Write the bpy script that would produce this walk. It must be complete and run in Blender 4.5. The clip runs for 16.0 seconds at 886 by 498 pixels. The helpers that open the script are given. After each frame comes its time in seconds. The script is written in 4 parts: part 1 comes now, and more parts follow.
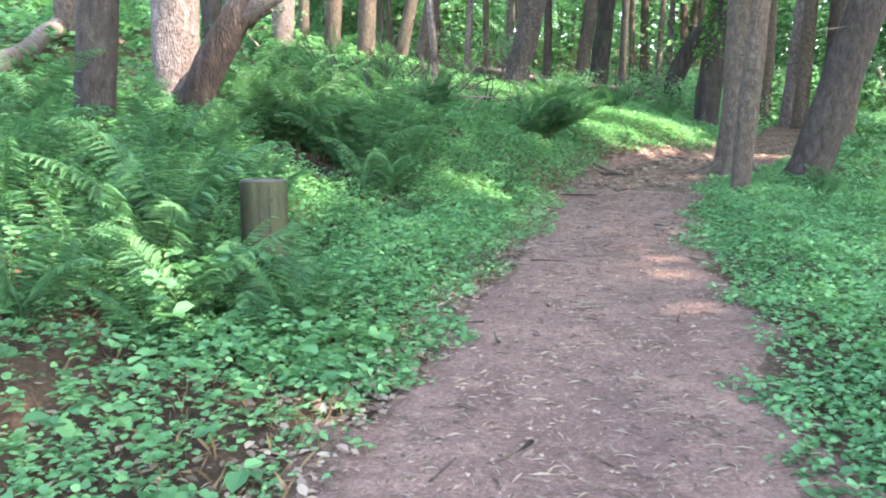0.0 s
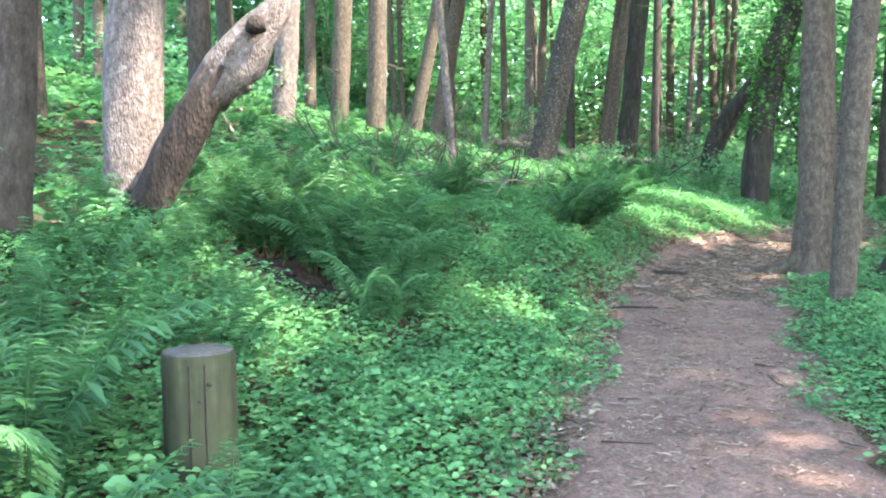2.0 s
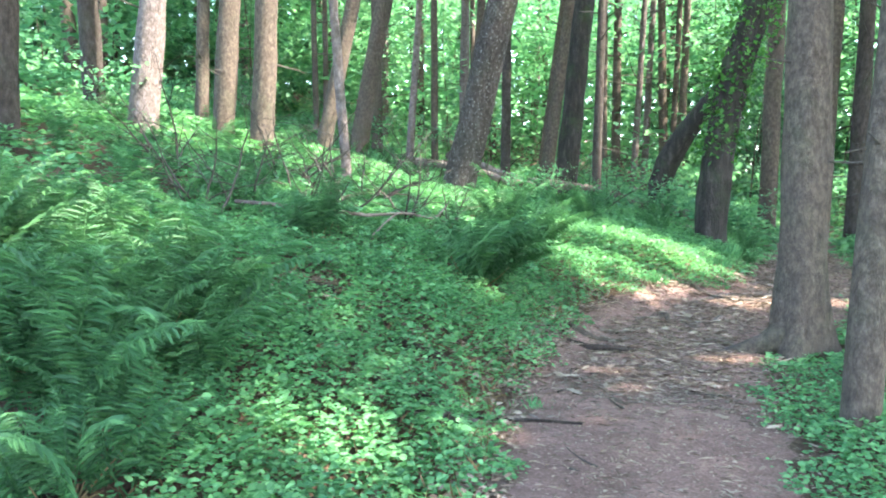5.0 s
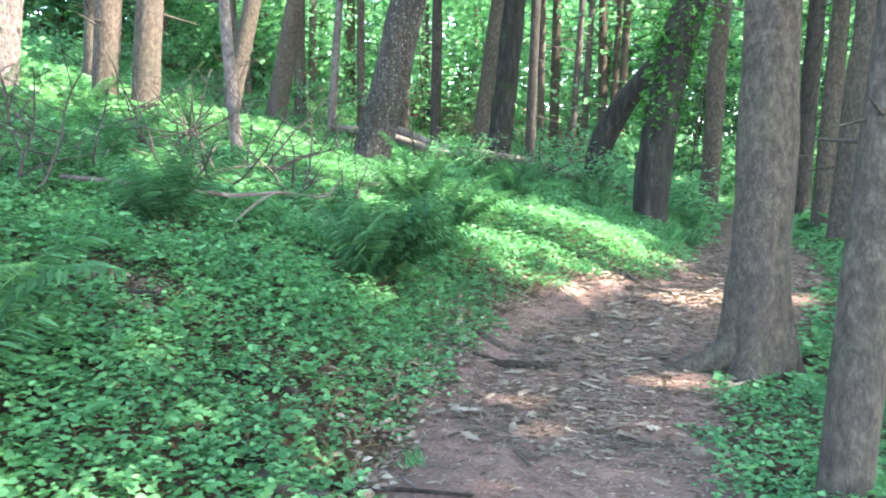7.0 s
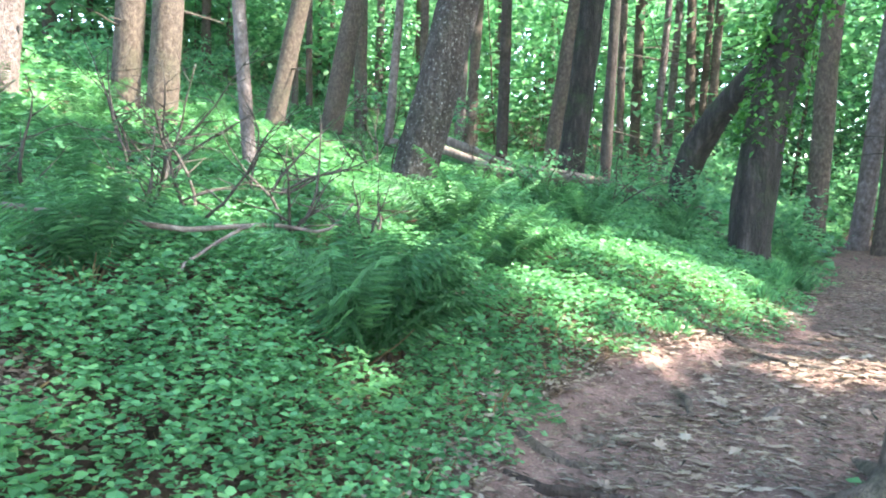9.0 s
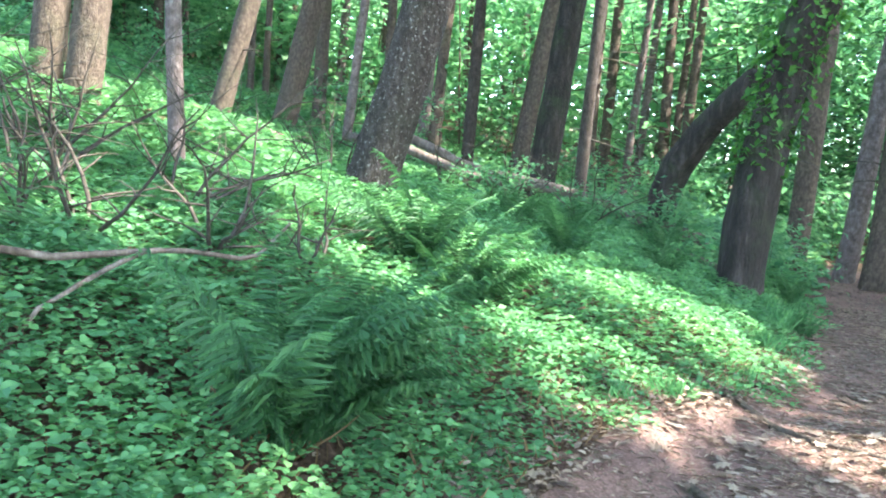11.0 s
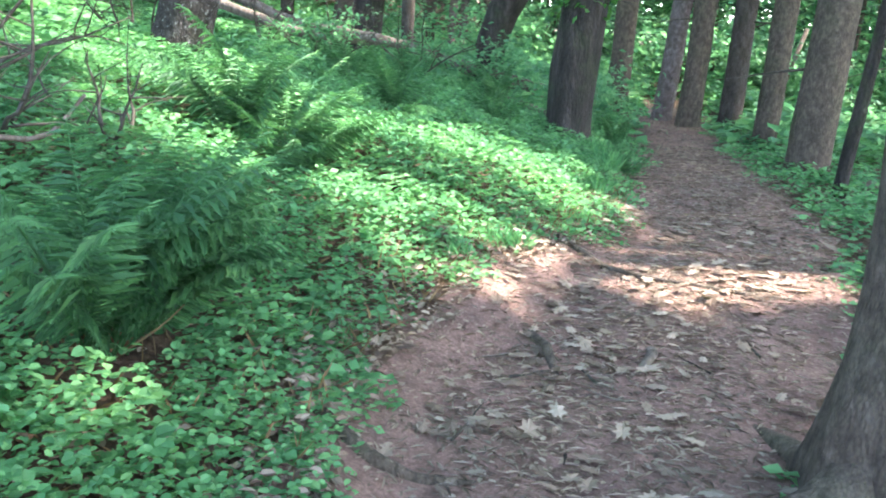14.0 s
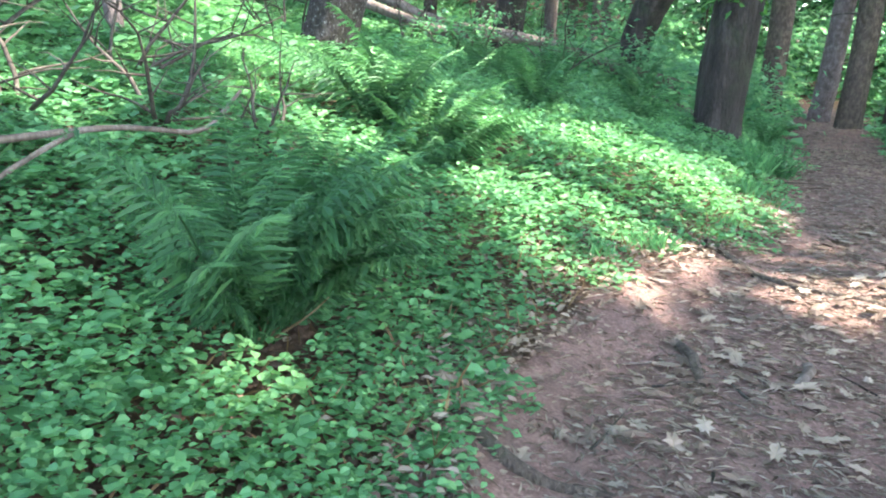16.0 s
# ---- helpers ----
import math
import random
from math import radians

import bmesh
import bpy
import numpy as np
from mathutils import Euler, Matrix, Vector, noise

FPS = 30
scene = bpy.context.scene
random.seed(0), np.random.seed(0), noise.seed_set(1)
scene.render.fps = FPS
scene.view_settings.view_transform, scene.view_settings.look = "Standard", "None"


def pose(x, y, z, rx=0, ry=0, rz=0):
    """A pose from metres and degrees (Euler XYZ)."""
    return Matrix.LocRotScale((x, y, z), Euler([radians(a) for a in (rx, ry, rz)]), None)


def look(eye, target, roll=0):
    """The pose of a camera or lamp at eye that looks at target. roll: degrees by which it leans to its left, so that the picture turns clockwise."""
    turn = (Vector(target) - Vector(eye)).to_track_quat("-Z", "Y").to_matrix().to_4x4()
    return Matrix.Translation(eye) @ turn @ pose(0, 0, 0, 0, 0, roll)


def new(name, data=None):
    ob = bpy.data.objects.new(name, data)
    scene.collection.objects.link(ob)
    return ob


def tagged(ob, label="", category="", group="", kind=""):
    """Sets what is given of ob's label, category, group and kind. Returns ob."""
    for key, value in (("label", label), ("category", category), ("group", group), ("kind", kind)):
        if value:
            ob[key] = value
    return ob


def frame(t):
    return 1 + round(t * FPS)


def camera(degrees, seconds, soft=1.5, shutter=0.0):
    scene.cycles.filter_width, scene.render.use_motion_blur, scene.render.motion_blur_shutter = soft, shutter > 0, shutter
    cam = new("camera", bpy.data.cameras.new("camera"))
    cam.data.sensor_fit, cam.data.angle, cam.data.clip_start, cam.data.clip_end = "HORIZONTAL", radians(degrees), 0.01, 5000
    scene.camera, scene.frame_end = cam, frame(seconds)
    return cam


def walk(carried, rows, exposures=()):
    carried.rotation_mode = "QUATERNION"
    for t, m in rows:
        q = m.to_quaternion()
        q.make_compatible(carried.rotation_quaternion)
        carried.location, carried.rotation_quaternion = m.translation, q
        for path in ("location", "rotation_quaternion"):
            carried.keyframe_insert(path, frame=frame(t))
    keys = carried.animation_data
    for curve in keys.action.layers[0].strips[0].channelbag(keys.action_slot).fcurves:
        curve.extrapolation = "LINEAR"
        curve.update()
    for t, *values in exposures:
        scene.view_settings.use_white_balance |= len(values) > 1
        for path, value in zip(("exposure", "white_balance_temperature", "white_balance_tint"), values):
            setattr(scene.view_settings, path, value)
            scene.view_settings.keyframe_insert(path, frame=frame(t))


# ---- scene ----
cam = camera(56.0, 16.0, soft=2.0)
PATH = [
    (0, (5.037, -0.491, 0.849), (3.928, 1.145, 0.548), 0.1),
    (0.5, (4.829, -0.118, 0.925), (3.738, 1.533, 0.636), -0.6),
    (1, (4.603, 0.256, 1.011), (3.466, 1.887, 0.795), 1.0),
    (1.5, (4.292, 0.523, 1.09), (3.125, 2.144, 0.985), -0.0),
    (2, (4.017, 0.902, 1.106), (2.868, 2.532, 0.961), -0.6),
    (2.5, (3.846, 1.27, 1.186), (2.735, 2.92, 0.979), 0.6),
    (3, (3.626, 1.746, 1.241), (2.726, 3.519, 1.024), 0.3),
    (3.5, (3.53, 2.199, 1.219), (2.575, 3.952, 1.101), -1.9),
    (4, (3.391, 2.639, 1.24), (2.337, 4.336, 1.157), 0.2),
    (6.5, (3.011, 4.236, 1.303), (2.019, 5.964, 1.129), 2.0),
    (7, (2.892, 4.622, 1.35), (1.962, 6.384, 1.172), 1.2),
    (7.5, (2.848, 4.986, 1.371), (1.881, 6.735, 1.292), 1.8),
    (8, (2.695, 5.354, 1.355), (1.72, 7.099, 1.28), 1.7),
    (8.5, (2.504, 5.799, 1.366), (1.544, 7.55, 1.238), -0.5),
    (9, (2.338, 6.157, 1.428), (1.248, 7.827, 1.283), 2.0),
    (9.5, (2.142, 6.463, 1.498), (1.064, 8.142, 1.356), 0.9),
    (12, (1.594, 7.2, 1.57), (0.639, 8.95, 1.415), 7.5),
    (12.5, (1.579, 7.228, 1.573), (0.602, 8.952, 1.303), 5.0),
    (13, (1.596, 7.247, 1.565), (0.65, 8.971, 1.201), 4.2),
    (13.5, (1.639, 7.272, 1.554), (0.878, 9.067, 1.109), 2.3),
    (14, (1.655, 7.223, 1.57), (1.048, 9.071, 1.105), 2.7),
    (14.5, (1.661, 7.223, 1.567), (1.062, 9.073, 1.099), 2.8),
    (15, (1.662, 7.224, 1.57), (1.057, 9.068, 1.087), 3.1),
    (15.5, (1.573, 7.247, 1.562), (0.887, 9.066, 1.09), 4.5),
    (16, (1.596, 7.263, 1.553), (0.7, 8.986, 1.073), 2.4),
]
walk(cam, [(t, look(eye, target, roll)) for t, eye, target, roll in PATH], [(0, 4.35, 7250, 17), (1.5, 4.4, 7000, 11), (4, 4.47, 6750, 9), (7, 4.52, 6650, 10), (10, 4.45, 6550, 10), (16, 4.38, 6650, 13)])

# light: high sun through a broken canopy, bright sky
world = bpy.data.worlds.new("sky")
scene.world = world
world.use_nodes = True
wn = world.node_tree.nodes
sky = wn.new("ShaderNodeTexSky")
sky.sky_type, sky.sun_disc = "NISHITA", False
SUN_EL, SUN_AZ = radians(52), radians(75)      # azimuth from +y towards +x
sky.sun_elevation, sky.sun_rotation = SUN_EL, SUN_AZ
world.node_tree.links.new(sky.outputs[0], wn["Background"].inputs[0])
wn["Background"].inputs[1].default_value = 0.15
sun_way = Vector((math.sin(SUN_AZ) * math.cos(SUN_EL), math.cos(SUN_AZ) * math.cos(SUN_EL), math.sin(SUN_EL)))
sun = new("sun", bpy.data.lights.new("sun", "SUN"))
sun.data.energy, sun.data.angle, sun.data.color = 2.1, radians(0.9), (1.0, 0.95, 0.86)
sun.matrix_world = look(sun_way * 40, (0, 0, 0))


# ---- materials ----
def nodes_of(name):
    m = bpy.data.materials.new(name)
    m.use_nodes = True
    return m, m.node_tree.nodes, m.node_tree.links, m.node_tree.nodes["Principled BSDF"]


def ramp(n, l, src, stops):
    r = n.new("ShaderNodeValToRGB")
    while len(r.color_ramp.elements) < len(stops):
        r.color_ramp.elements.new(0.5)
    for e, (p, c) in zip(r.color_ramp.elements, stops):
        e.position, e.color = p, (*c, 1)
    l.new(src, r.inputs[0])
    return r.outputs[0]


def noise_tex(n, l, scale, detail=5.0, stretch=(1, 1, 1), rough=0.6):
    co, mp, t = n.new("ShaderNodeTexCoord"), n.new("ShaderNodeMapping"), n.new("ShaderNodeTexNoise")
    mp.inputs["Scale"].default_value = stretch
    l.new(co.outputs["Object"], mp.inputs[0])
    l.new(mp.outputs[0], t.inputs["Vector"])
    t.inputs["Scale"].default_value, t.inputs["Detail"].default_value, t.inputs["Roughness"].default_value = scale, detail, rough
    return t.outputs[0]


def mixed(n, l, a, b, f, kind="MIX"):
    m = n.new("ShaderNodeMix")
    m.data_type, m.blend_type = "RGBA", kind
    for sock, v in ((m.inputs[6], a), (m.inputs[7], b), (m.inputs[0], f)):
        if isinstance(v, (int, float)):
            sock.default_value = v
        elif isinstance(v, tuple):
            sock.default_value = (*v, 1)
        else:
            l.new(v, sock)
    return m.outputs[2]


def bumped(n, l, p, height, strength, dist):
    b = n.new("ShaderNodeBump")
    b.inputs["Strength"].default_value, b.inputs["Distance"].default_value = strength, dist
    l.new(height, b.inputs["Height"])
    l.new(b.outputs[0], p.inputs["Normal"])


def leaf_material(name, stops, thin=0.45, rough=0.55):
    """Leaves: colour differs from leaf to leaf, light comes through."""
    m, n, l, p = nodes_of(name)
    g = n.new("ShaderNodeNewGeometry")
    col = ramp(n, l, g.outputs["Random Per Island"], stops)
    patch = noise_tex(n, l, 1.3, 3)
    col = mixed(n, l, col, ramp(n, l, patch, [(0.3, (0.62, 0.7, 0.7)), (0.7, (1.15, 1.1, 1.0))]), 1.0, "MULTIPLY")
    l.new(col, p.inputs["Base Color"])
    p.inputs["Roughness"].default_value = rough
    p.inputs["Specular IOR Level"].default_value = 0.25
    tr, mx = n.new("ShaderNodeBsdfTranslucent"), n.new("ShaderNodeMixShader")
    l.new(mixed(n, l, col, (0.95, 1.1, 0.85), 1.0, "MULTIPLY"), tr.inputs[0])
    mx.inputs[0].default_value = thin
    l.new(p.outputs[0], mx.inputs[1])
    l.new(tr.outputs[0], mx.inputs[2])
    l.new(mx.outputs[0], n["Material Output"].inputs[0])
    return m


def bark_material(name, dark, mid, light, scale=9.0, stretch=(1, 1, 0.25), depth=0.02, moss=0.0, specks=0.0):
    m, n, l, p = nodes_of(name)
    f = noise_tex(n, l, scale, 8, stretch, 0.7)
    col = ramp(n, l, f, [(0.32, dark), (0.52, mid), (0.72, light)])
    big = noise_tex(n, l, 2.2, 4)
    col = mixed(n, l, col, ramp(n, l, big, [(0.35, (0.88, 0.88, 0.89)), (0.68, (1.1, 1.08, 1.06))]), 1.0, "MULTIPLY")
    if moss:
        mk = ramp(n, l, noise_tex(n, l, 3.1, 6), [(0.5, (0, 0, 0)), (0.68, (moss,) * 3)])
        col = mixed(n, l, col, (0.05, 0.09, 0.03), mk)
    vo = n.new("ShaderNodeTexVoronoi")
    co, mp = n.new("ShaderNodeTexCoord"), n.new("ShaderNodeMapping")
    mp.inputs["Scale"].default_value = (1, 1, 0.45)
    l.new(co.outputs["Object"], mp.inputs[0])
    l.new(mp.outputs[0], vo.inputs["Vector"])
    vo.inputs["Scale"].default_value = scale * 3.5
    col = mixed(n, l, col, ramp(n, l, vo.outputs[0], [(0.1, (1.08, 1.07, 1.06)), (0.55, (0.86, 0.86, 0.87))]), 1.0, "MULTIPLY")
    if specks:
        sp = ramp(n, l, noise_tex(n, l, 42, 3, (1, 1, 0.7)), [(0.6, (0, 0, 0)), (0.68, (specks,) * 3)])
        col = mixed(n, l, col, (0.36, 0.35, 0.33), sp)
    ad = n.new("ShaderNodeMath")
    ad.operation = "MULTIPLY_ADD"
    ad.inputs[1].default_value = 0.5
    l.new(vo.outputs[0], ad.inputs[0])
    l.new(f, ad.inputs[2])
    l.new(col, p.inputs["Base Color"])
    p.inputs["Roughness"].default_value = 0.92
    p.inputs["Specular IOR Level"].default_value = 0.2
    bumped(n, l, p, ad.outputs[0], 1.0, depth)
    return m


def soil_material(name, stops, grain=55.0, depth=0.012):
    m, n, l, p = nodes_of(name)
    fine, mid, big = noise_tex(n, l, grain, 8, rough=0.75), noise_tex(n, l, 9, 6), noise_tex(n, l, 1.1, 4)
    col = ramp(n, l, fine, stops)
    col = mixed(n, l, col, ramp(n, l, mid, [(0.3, (0.68, 0.66, 0.66)), (0.7, (1.2, 1.16, 1.12))]), 1.0, "MULTIPLY")
    col = mixed(n, l, col, ramp(n, l, big, [(0.35, (0.8, 0.78, 0.8)), (0.65, (1.12, 1.1, 1.06))]), 1.0, "MULTIPLY")
    l.new(col, p.inputs["Base Color"])
    p.inputs["Roughness"].default_value = 0.95
    p.inputs["Specular IOR Level"].default_value = 0.15
    bumped(n, l, p, fine, 0.9, depth)
    return m


SOIL = soil_material("trodden_soil", [(0.3, (0.0903, 0.0542, 0.0454)), (0.52, (0.176, 0.114, 0.0983)), (0.75, (0.31, 0.219, 0.185))])
FLOOR = soil_material("forest_floor", [(0.3, (0.049, 0.0332, 0.0235)), (0.55, (0.103, 0.0699, 0.0504)), (0.8, (0.196, 0.138, 0.101))], 38, 0.03)
BARK = bark_material("spruce_bark", (0.0368, 0.0283, 0.0217), (0.0858, 0.065, 0.0509), (0.149, 0.12, 0.0959), 24, (1, 1, 0.6), 0.018, 0.15)
BARK_PALE = bark_material("pale_spruce_bark", (0.06, 0.045, 0.0405), (0.131, 0.104, 0.0953), (0.232, 0.199, 0.184), 19, (1, 1, 0.7), 0.022)
BARK_OAK = bark_material("oak_bark", (0.018, 0.014, 0.012), (0.046, 0.036, 0.032), (0.105, 0.09, 0.082), 22, (1, 1, 0.5), 0.03, 0.1, 0.5)
BARK_DARK = bark_material("dark_bark", (0.012, 0.010, 0.009), (0.03, 0.025, 0.022), (0.075, 0.063, 0.057), 12, (1, 1, 0.2), 0.03, 0.3)
BARK_BROWN = bark_material("brown_bark", (0.0204, 0.0153, 0.0127), (0.0467, 0.0365, 0.0314), (0.085, 0.0697, 0.0612), 20, (1, 1, 0.45), 0.02, 0.1)
DEADWOOD = bark_material("dead_wood", (0.0675, 0.051, 0.0413), (0.143, 0.112, 0.0938), (0.247, 0.21, 0.18), 14, (1, 1, 0.2), 0.01)
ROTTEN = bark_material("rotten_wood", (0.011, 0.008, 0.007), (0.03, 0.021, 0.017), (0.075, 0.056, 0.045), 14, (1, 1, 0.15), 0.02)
POSTWOOD = bark_material("weathered_post", (0.0198, 0.0207, 0.0112), (0.0429, 0.0444, 0.0238), (0.0726, 0.074, 0.0409), 8, (1, 1, 0.08), 0.006, 0.5)
POSTTOP = bark_material("sawn_post_top", (0.0648, 0.0562, 0.0518), (0.108, 0.095, 0.0878), (0.158, 0.144, 0.133), 20, (1, 1, 1), 0.004)
TWIG = bark_material("twig_bark", (0.025, 0.021, 0.017), (0.06, 0.05, 0.04), (0.12, 0.105, 0.088), 20, (1, 1, 1), 0.004)
HERB = leaf_material("ground_herb_leaf", [(0.0, (0.066, 0.178, 0.08)), (0.4, (0.102, 0.262, 0.118)), (0.75, (0.145, 0.33, 0.148)), (1.0, (0.2, 0.4, 0.175))])
FERN = leaf_material("fern_leaf", [(0.0, (0.0342, 0.102, 0.046)), (0.6, (0.0594, 0.158, 0.0673)), (1.0, (0.0936, 0.224, 0.0887))], 0.4)
CANOPY = leaf_material("canopy_leaf", [(0.0, (0.04, 0.13, 0.03)), (0.6, (0.07, 0.20, 0.05)), (1.0, (0.12, 0.28, 0.07))], 0.5)
UNDER = leaf_material("understory_leaf", [(0.0, (0.0726, 0.198, 0.111)), (0.5, (0.139, 0.308, 0.175)), (1.0, (0.242, 0.441, 0.239))], 0.62)
NEEDLE = leaf_material("spruce_needles", [(0.0, (0.02, 0.07, 0.04)), (1.0, (0.05, 0.13, 0.07))], 0.2)
STRAW = leaf_material("dry_fern", [(0.0, (0.099, 0.062, 0.033)), (1.0, (0.247, 0.165, 0.0907))], 0.2, 0.8)
LITTER = leaf_material("fallen_leaf", [(0.0, (0.0765, 0.0492, 0.039)), (0.5, (0.17, 0.119, 0.0936)), (0.85, (0.289, 0.221, 0.179)), (1.0, (0.323, 0.254, 0.211))], 0.1, 0.8)


# ---- ground shape ----
PX = [-6, -1, 2, 4, 6, 8, 10, 11.5, 13, 15, 18, 24, 40]
PC = [6.95, 5.08, 3.88, 3.13, 2.35, 1.64, 1.24, 1.45, 1.78, 1.52, 1.0, 0.6, 0.0]


def path_centre(y):
    return np.interp(y, PX, PC)


def half_width(y):
    return np.interp(y, [0, 3.3, 4.6, 6, 8.5, 10, 11.5, 13, 14.5, 18], [0.85, 0.8, 0.7, 0.66, 0.76, 0.84, 0.9, 0.74, 0.58, 0.45])


def ground_z(x, y):
    """Height of the ground: a path that climbs gently, a bank up to one side, a fall to the other."""
    x, y = np.asarray(x, float), np.asarray(y, float)
    u = path_centre(y) - x
    b = np.maximum(0, u - np.interp(y, [4.5, 8.5], [1.8, 0.5]))
    z = 0.055 * (np.clip(y, -60, 40) - 6) + 2.6 * (1 - np.exp(-b / 6)) * np.interp(y, [9, 13, 16, 24], [1, 0.76, 0.58, 0.3])
    z = z + 0.13 * np.clip(u - 5.5, 0, 30) + 0.12 * np.clip(u - 10, 0, 25) - 0.1 * np.clip(-u - 1, 0, 5)
    rough = np.clip((np.abs(u) - 0.5) / 0.8, 0.12, 1)
    return z + rough * (0.03 * np.sin(2.3 * x + 1.1 * y) + 0.025 * np.sin(4.1 * y - 1.7 * x) + 0.012 * np.sin(9 * x + 7 * y))


def gz(x, y):
    return float(ground_z(x, y))


def sheet(name, verts, faces, mat, smooth=True):
    me = bpy.data.meshes.new(name)
    verts, faces = np.asarray(verts, np.float32), np.asarray(faces, np.int32)
    k = faces.shape[1]
    me.vertices.add(len(verts))
    me.vertices.foreach_set("co", verts.ravel())
    me.loops.add(faces.size)
    me.loops.foreach_set("vertex_index", faces.ravel())
    me.polygons.add(len(faces))
    me.polygons.foreach_set("loop_start", np.arange(0, faces.size, k, dtype=np.int32))
    me.polygons.foreach_set("use_smooth", np.full(len(faces), smooth))
    me.update(calc_edges=True)
    me.materials.append(mat)
    return me


def grid_faces(nu, nv):
    i = np.arange(nu * nv).reshape(nu, nv)
    return np.stack([i[:-1, :-1], i[1:, :-1], i[1:, 1:], i[:-1, 1:]], -1).reshape(-1, 4)


gx = np.concatenate([-np.geomspace(400, 20.5, 16), np.arange(-20, 14, 0.14), np.geomspace(14.2, 400, 16)])
gy = np.concatenate([-np.geomspace(400, 4.2, 16), np.arange(-4, 30, 0.14), np.geomspace(30.2, 400, 16)])
XX, YY = np.meshgrid(gx, gy, indexing="ij")
V = np.stack([XX, YY, ground_z(XX, YY)], -1).reshape(-1, 3)
tagged(new("ground", sheet("ground", V, grid_faces(len(gx), len(gy)), FLOOR)), "dark forest floor of humus and needles", "ground", kind="structure")

# the trodden path, a ragged-edged strip on the ground
py_, pu = np.arange(-5, 21, 0.09), np.linspace(-1, 1, 25)
YY, UU = np.meshgrid(py_, pu, indexing="ij")
hw = half_width(YY) + 0.16 + 0.09 * np.sin(YY * 3.1 + 2 * np.sign(UU)) + 0.05 * np.sin(YY * 8.3 + 5 * UU) + 0.03 * np.sin(YY * 19 + UU * 4)
XX = path_centre(YY) + UU * hw
ZZ = ground_z(XX, YY) + 0.022 - 0.045 * np.abs(UU) ** 6 + 0.008 * np.sin(11 * XX + 5 * YY) * np.sin(7 * YY - 4 * XX)
tagged(new("path", sheet("path", np.stack([XX, YY, ZZ], -1).reshape(-1, 3), grid_faces(len(py_), 25)[:, ::-1], SOIL)), "trodden brown soil footpath with leaf litter", "path", kind="structure")

# ---- leaves in bulk ----
rng = np.random.default_rng(7)
LEAF6 = np.array([(0, 0, 0), (0.32, 0.28, 0.10), (0.28, 0.68, 0.07), (0, 1, -0.06), (-0.28, 0.68, 0.07), (-0.32, 0.28, 0.10)])
LEAF6F = np.array([(0, 1, 2, 3), (0, 3, 4, 5)])
LEAF4 = np.array([(0, 0, 0), (0.36, 0.45, 0.08), (0, 1, 0), (-0.36, 0.45, 0.08)])
LEAF4F = np.array([(0, 1, 2), (0, 2, 3)])


def leaf_mesh(name, base, yaw, pitch, size, mat, shape=4, wide=1.0, roll=None):
    """Many leaves in one mesh: base points, heading, pitch up from level, length."""
    T, F = (LEAF6, LEAF6F) if shape == 6 else (LEAF4, LEAF4F)
    n = len(base)
    T = T * np.array([wide, 1, 1])
    roll = rng.normal(0, 0.35, n) if roll is None else roll
    cr, sr = np.cos(roll)[:, None], np.sin(roll)[:, None]
    x, y, z = T[:, 0] * cr + T[:, 2] * sr, T[:, 1] + 0 * cr, -T[:, 0] * sr + T[:, 2] * cr
    cp, sp = np.cos(pitch)[:, None], np.sin(pitch)[:, None]
    y, z = y * cp - z * sp, y * sp + z * cp
    cy, sy = np.cos(yaw)[:, None], np.sin(yaw)[:, None]
    x, y = x * cy - y * sy, x * sy + y * cy
    V = np.stack([x, y, z], -1) * np.asarray(size)[:, None, None] + np.asarray(base)[:, None, :]
    idx = (np.arange(n) * len(T))[:, None, None] + F[None]
    return sheet(name, V.reshape(-1, 3), idx.reshape(-1, F.shape[1]), mat, False)


def part(name, me, parent, label=""):
    ob = new(name, me)
    ob.parent = parent
    return tagged(ob, label)


def thing(name, at, label, category, group=""):
    ob = new(name)
    ob.location = at
    return tagged(ob, label, category, group)


# ---- wood: tapered, bent, noisy tubes ----
def tube(rings, sides=14, mat=BARK, wob=0.08, seed=0.0, flare=None, cap=True, name="wood"):
    """rings: centre and radius along a limb. flare: root spread at the foot."""
    pts = [Vector(c) for c, _ in rings]
    V, F = [], []
    ref = Vector((1, 0, 0)) if abs((pts[-1] - pts[0]).normalized().x) < 0.8 else Vector((0, 1, 0))
    for i, (c, r) in enumerate(rings):
        d = (pts[min(i + 1, len(pts) - 1)] - pts[max(i - 1, 0)]).normalized()
        a = (ref - d * ref.dot(d)).normalized()
        b = d.cross(a)
        for k in range(sides):
            th = 2 * math.pi * k / sides
            rr = r * (1 + wob * noise.noise(Vector((math.cos(th) * 1.6 + seed, math.sin(th) * 1.6, pts[i].length * 1.7))))
            if flare:
                h = (pts[i] - pts[0]).length
                rr += flare * math.exp(-h / (flare * 1.3)) * (0.45 + 0.85 * max(0, math.sin(2.5 * th + seed * 3)) ** 2)
            V.append(tuple(pts[i] + (a * math.cos(th) + b * math.sin(th)) * rr))
    n = len(rings)
    for i in range(n - 1):
        for k in range(sides):
            k2 = (k + 1) % sides
            F.append((i * sides + k, i * sides + k2, (i + 1) * sides + k2, (i + 1) * sides + k))
    me = bpy.data.meshes.new(name)
    if cap:
        F += [tuple(range(sides))[::-1], tuple(range((n - 1) * sides, n * sides))]
    me.from_pydata(V, [], F)
    me.polygons.foreach_set("use_smooth", [True] * len(F))
    me.materials.append(mat)
    return me


